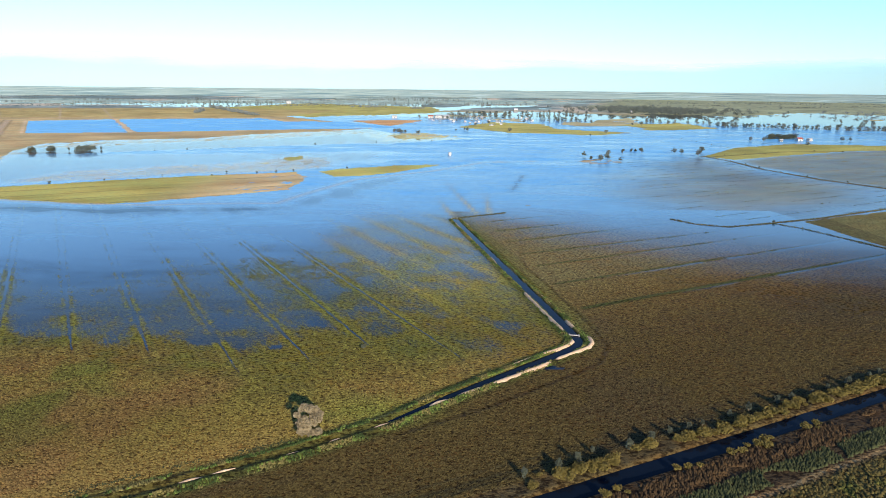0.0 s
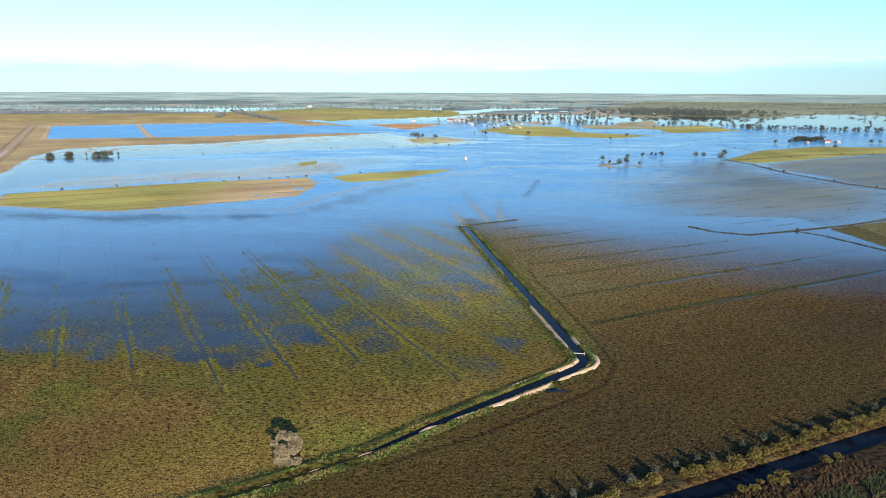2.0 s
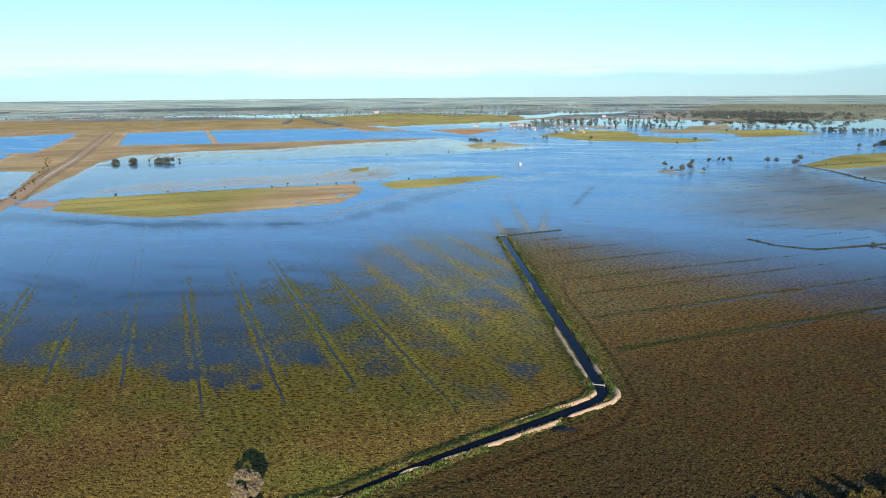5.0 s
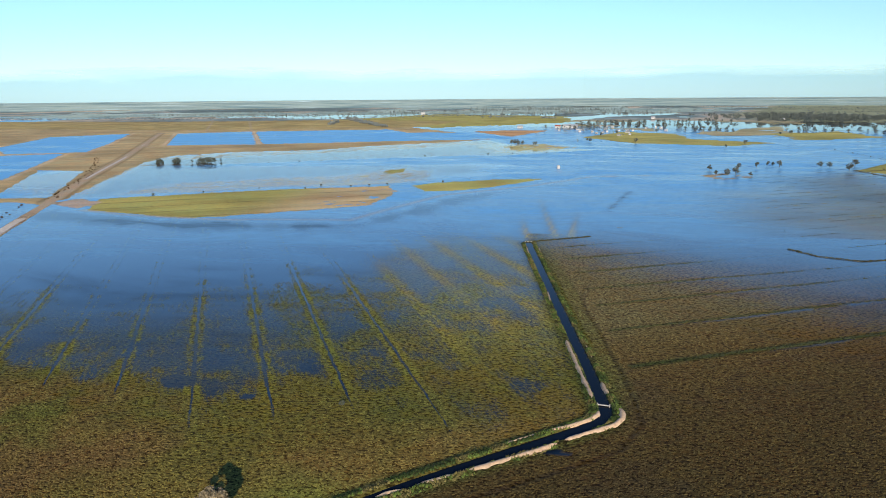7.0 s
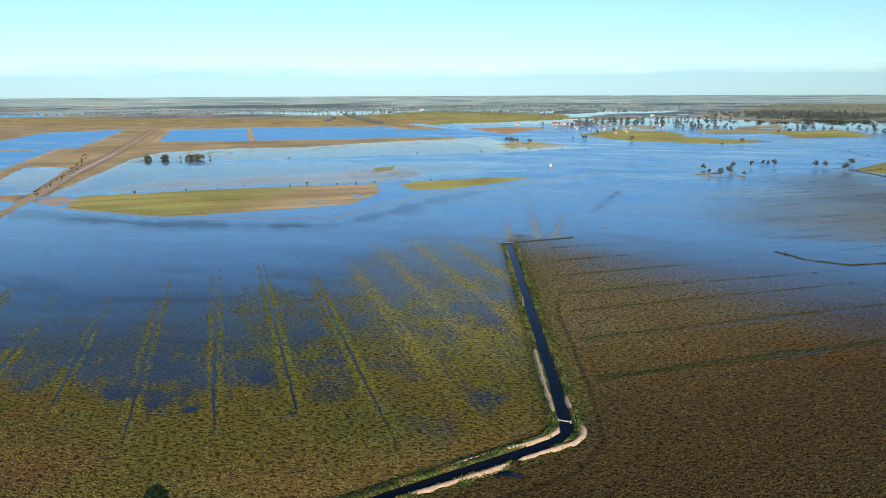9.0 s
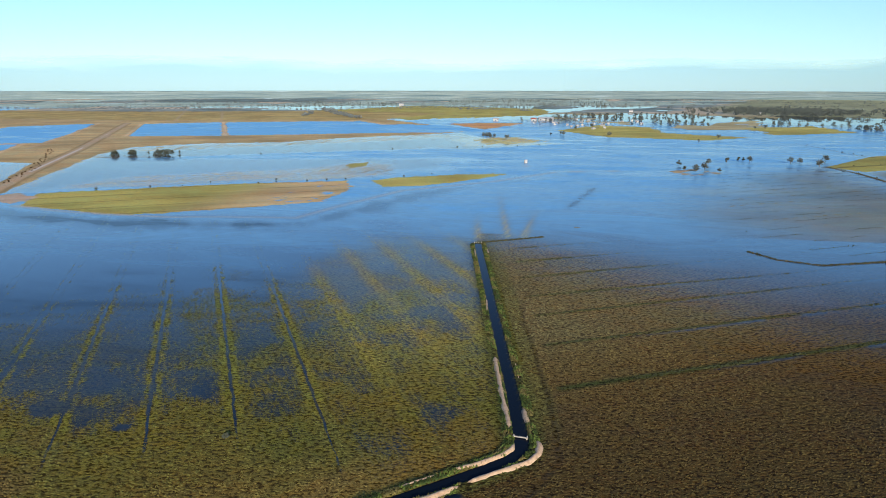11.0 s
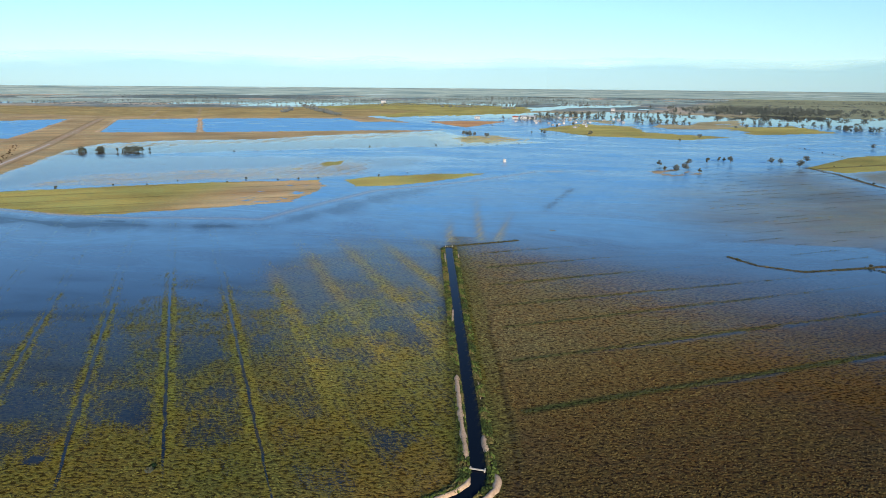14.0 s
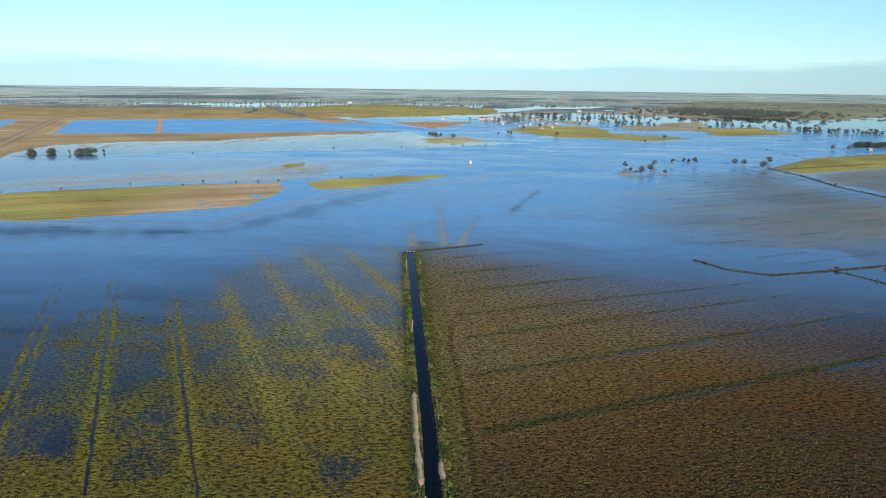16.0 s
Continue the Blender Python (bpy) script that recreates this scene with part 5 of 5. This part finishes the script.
for x, y, w in ((1380, 2080, 14), (230, 2240, 12), (560, 2090, 10), (-650, 2900, 18), (1300, 1760, 11)):
    house("barn", "distant pale barn on the plain", x, y, 10, w, 10, 4.5, MAT_TIN, "distant barns", 2)


def tank(x, y):
    """A round white water tank with a shallow cone roof."""
    root = tagged(new("water_tank"), "round white water tank standing in the flood", "tank")
    root.location = (x, y, 0)
    bm = bmesh.new()
    bmesh.ops.create_cone(bm, cap_ends=True, segments=20, radius1=1.7, radius2=1.7, depth=3.4, matrix=Matrix.Translation((0, 0, 1.4)))
    part("wall", bm, MAT_WALL, root)
    bm = bmesh.new()
    bmesh.ops.create_cone(bm, cap_ends=True, segments=20, radius1=1.85, radius2=0.2, depth=0.6, matrix=Matrix.Translation((0, 0, 3.4)))
    part("roof", bm, MAT_WALL, root)


tank(6.6, 757)


# ---- dirt road ----
def road_strip(pts, width, lift, label):
    verts, faces = [], []
    fine = []
    for (ax, ay), (bx, by) in zip(pts[:-1], pts[1:]):
        n = max(2, int(math.hypot(bx - ax, by - ay) / 6))
        fine += [(ax + (bx - ax) * k / n, ay + (by - ay) * k / n) for k in range(n)]
    fine.append(pts[-1])
    for k, (x, y) in enumerate(fine):
        a, b = fine[max(k - 1, 0)], fine[min(k + 1, len(fine) - 1)]
        l = math.hypot(b[0] - a[0], b[1] - a[1])
        nx, ny = -(b[1] - a[1]) / l, (b[0] - a[0]) / l
        for s, z in ((-1, -0.6), (-0.8, 0.9), (-0.45, 0.8), (0, 1), (0.45, 0.8), (0.8, 0.9), (1, -0.6)):
            w = width * (1 + 0.25 * noise.noise((x * 0.05, y * 0.05, s)))
            verts.append((x + nx * s * w, y + ny * s * w, lift * z + 0.06 * noise.noise((x * 0.2, y * 0.2, s))))
    for k in range(len(fine) - 1):
        for j in range(6):
            i = k * 7 + j
            faces.append((i, i + 1, i + 8, i + 7))
    return tagged(part("dirt_road", soup("dirt_road", verts, faces), MAT_DIRT), label, "road", kind="structure")


road_strip([(-868, 1372), (-545, 812), (-430, 598)], 1.8, 0.3, "pale dirt road between the ponds")
road_strip([(-318, 403), (-295, 362), (-272, 320)], 3.0, 0.5, "pale dirt road that rises out of the flood")
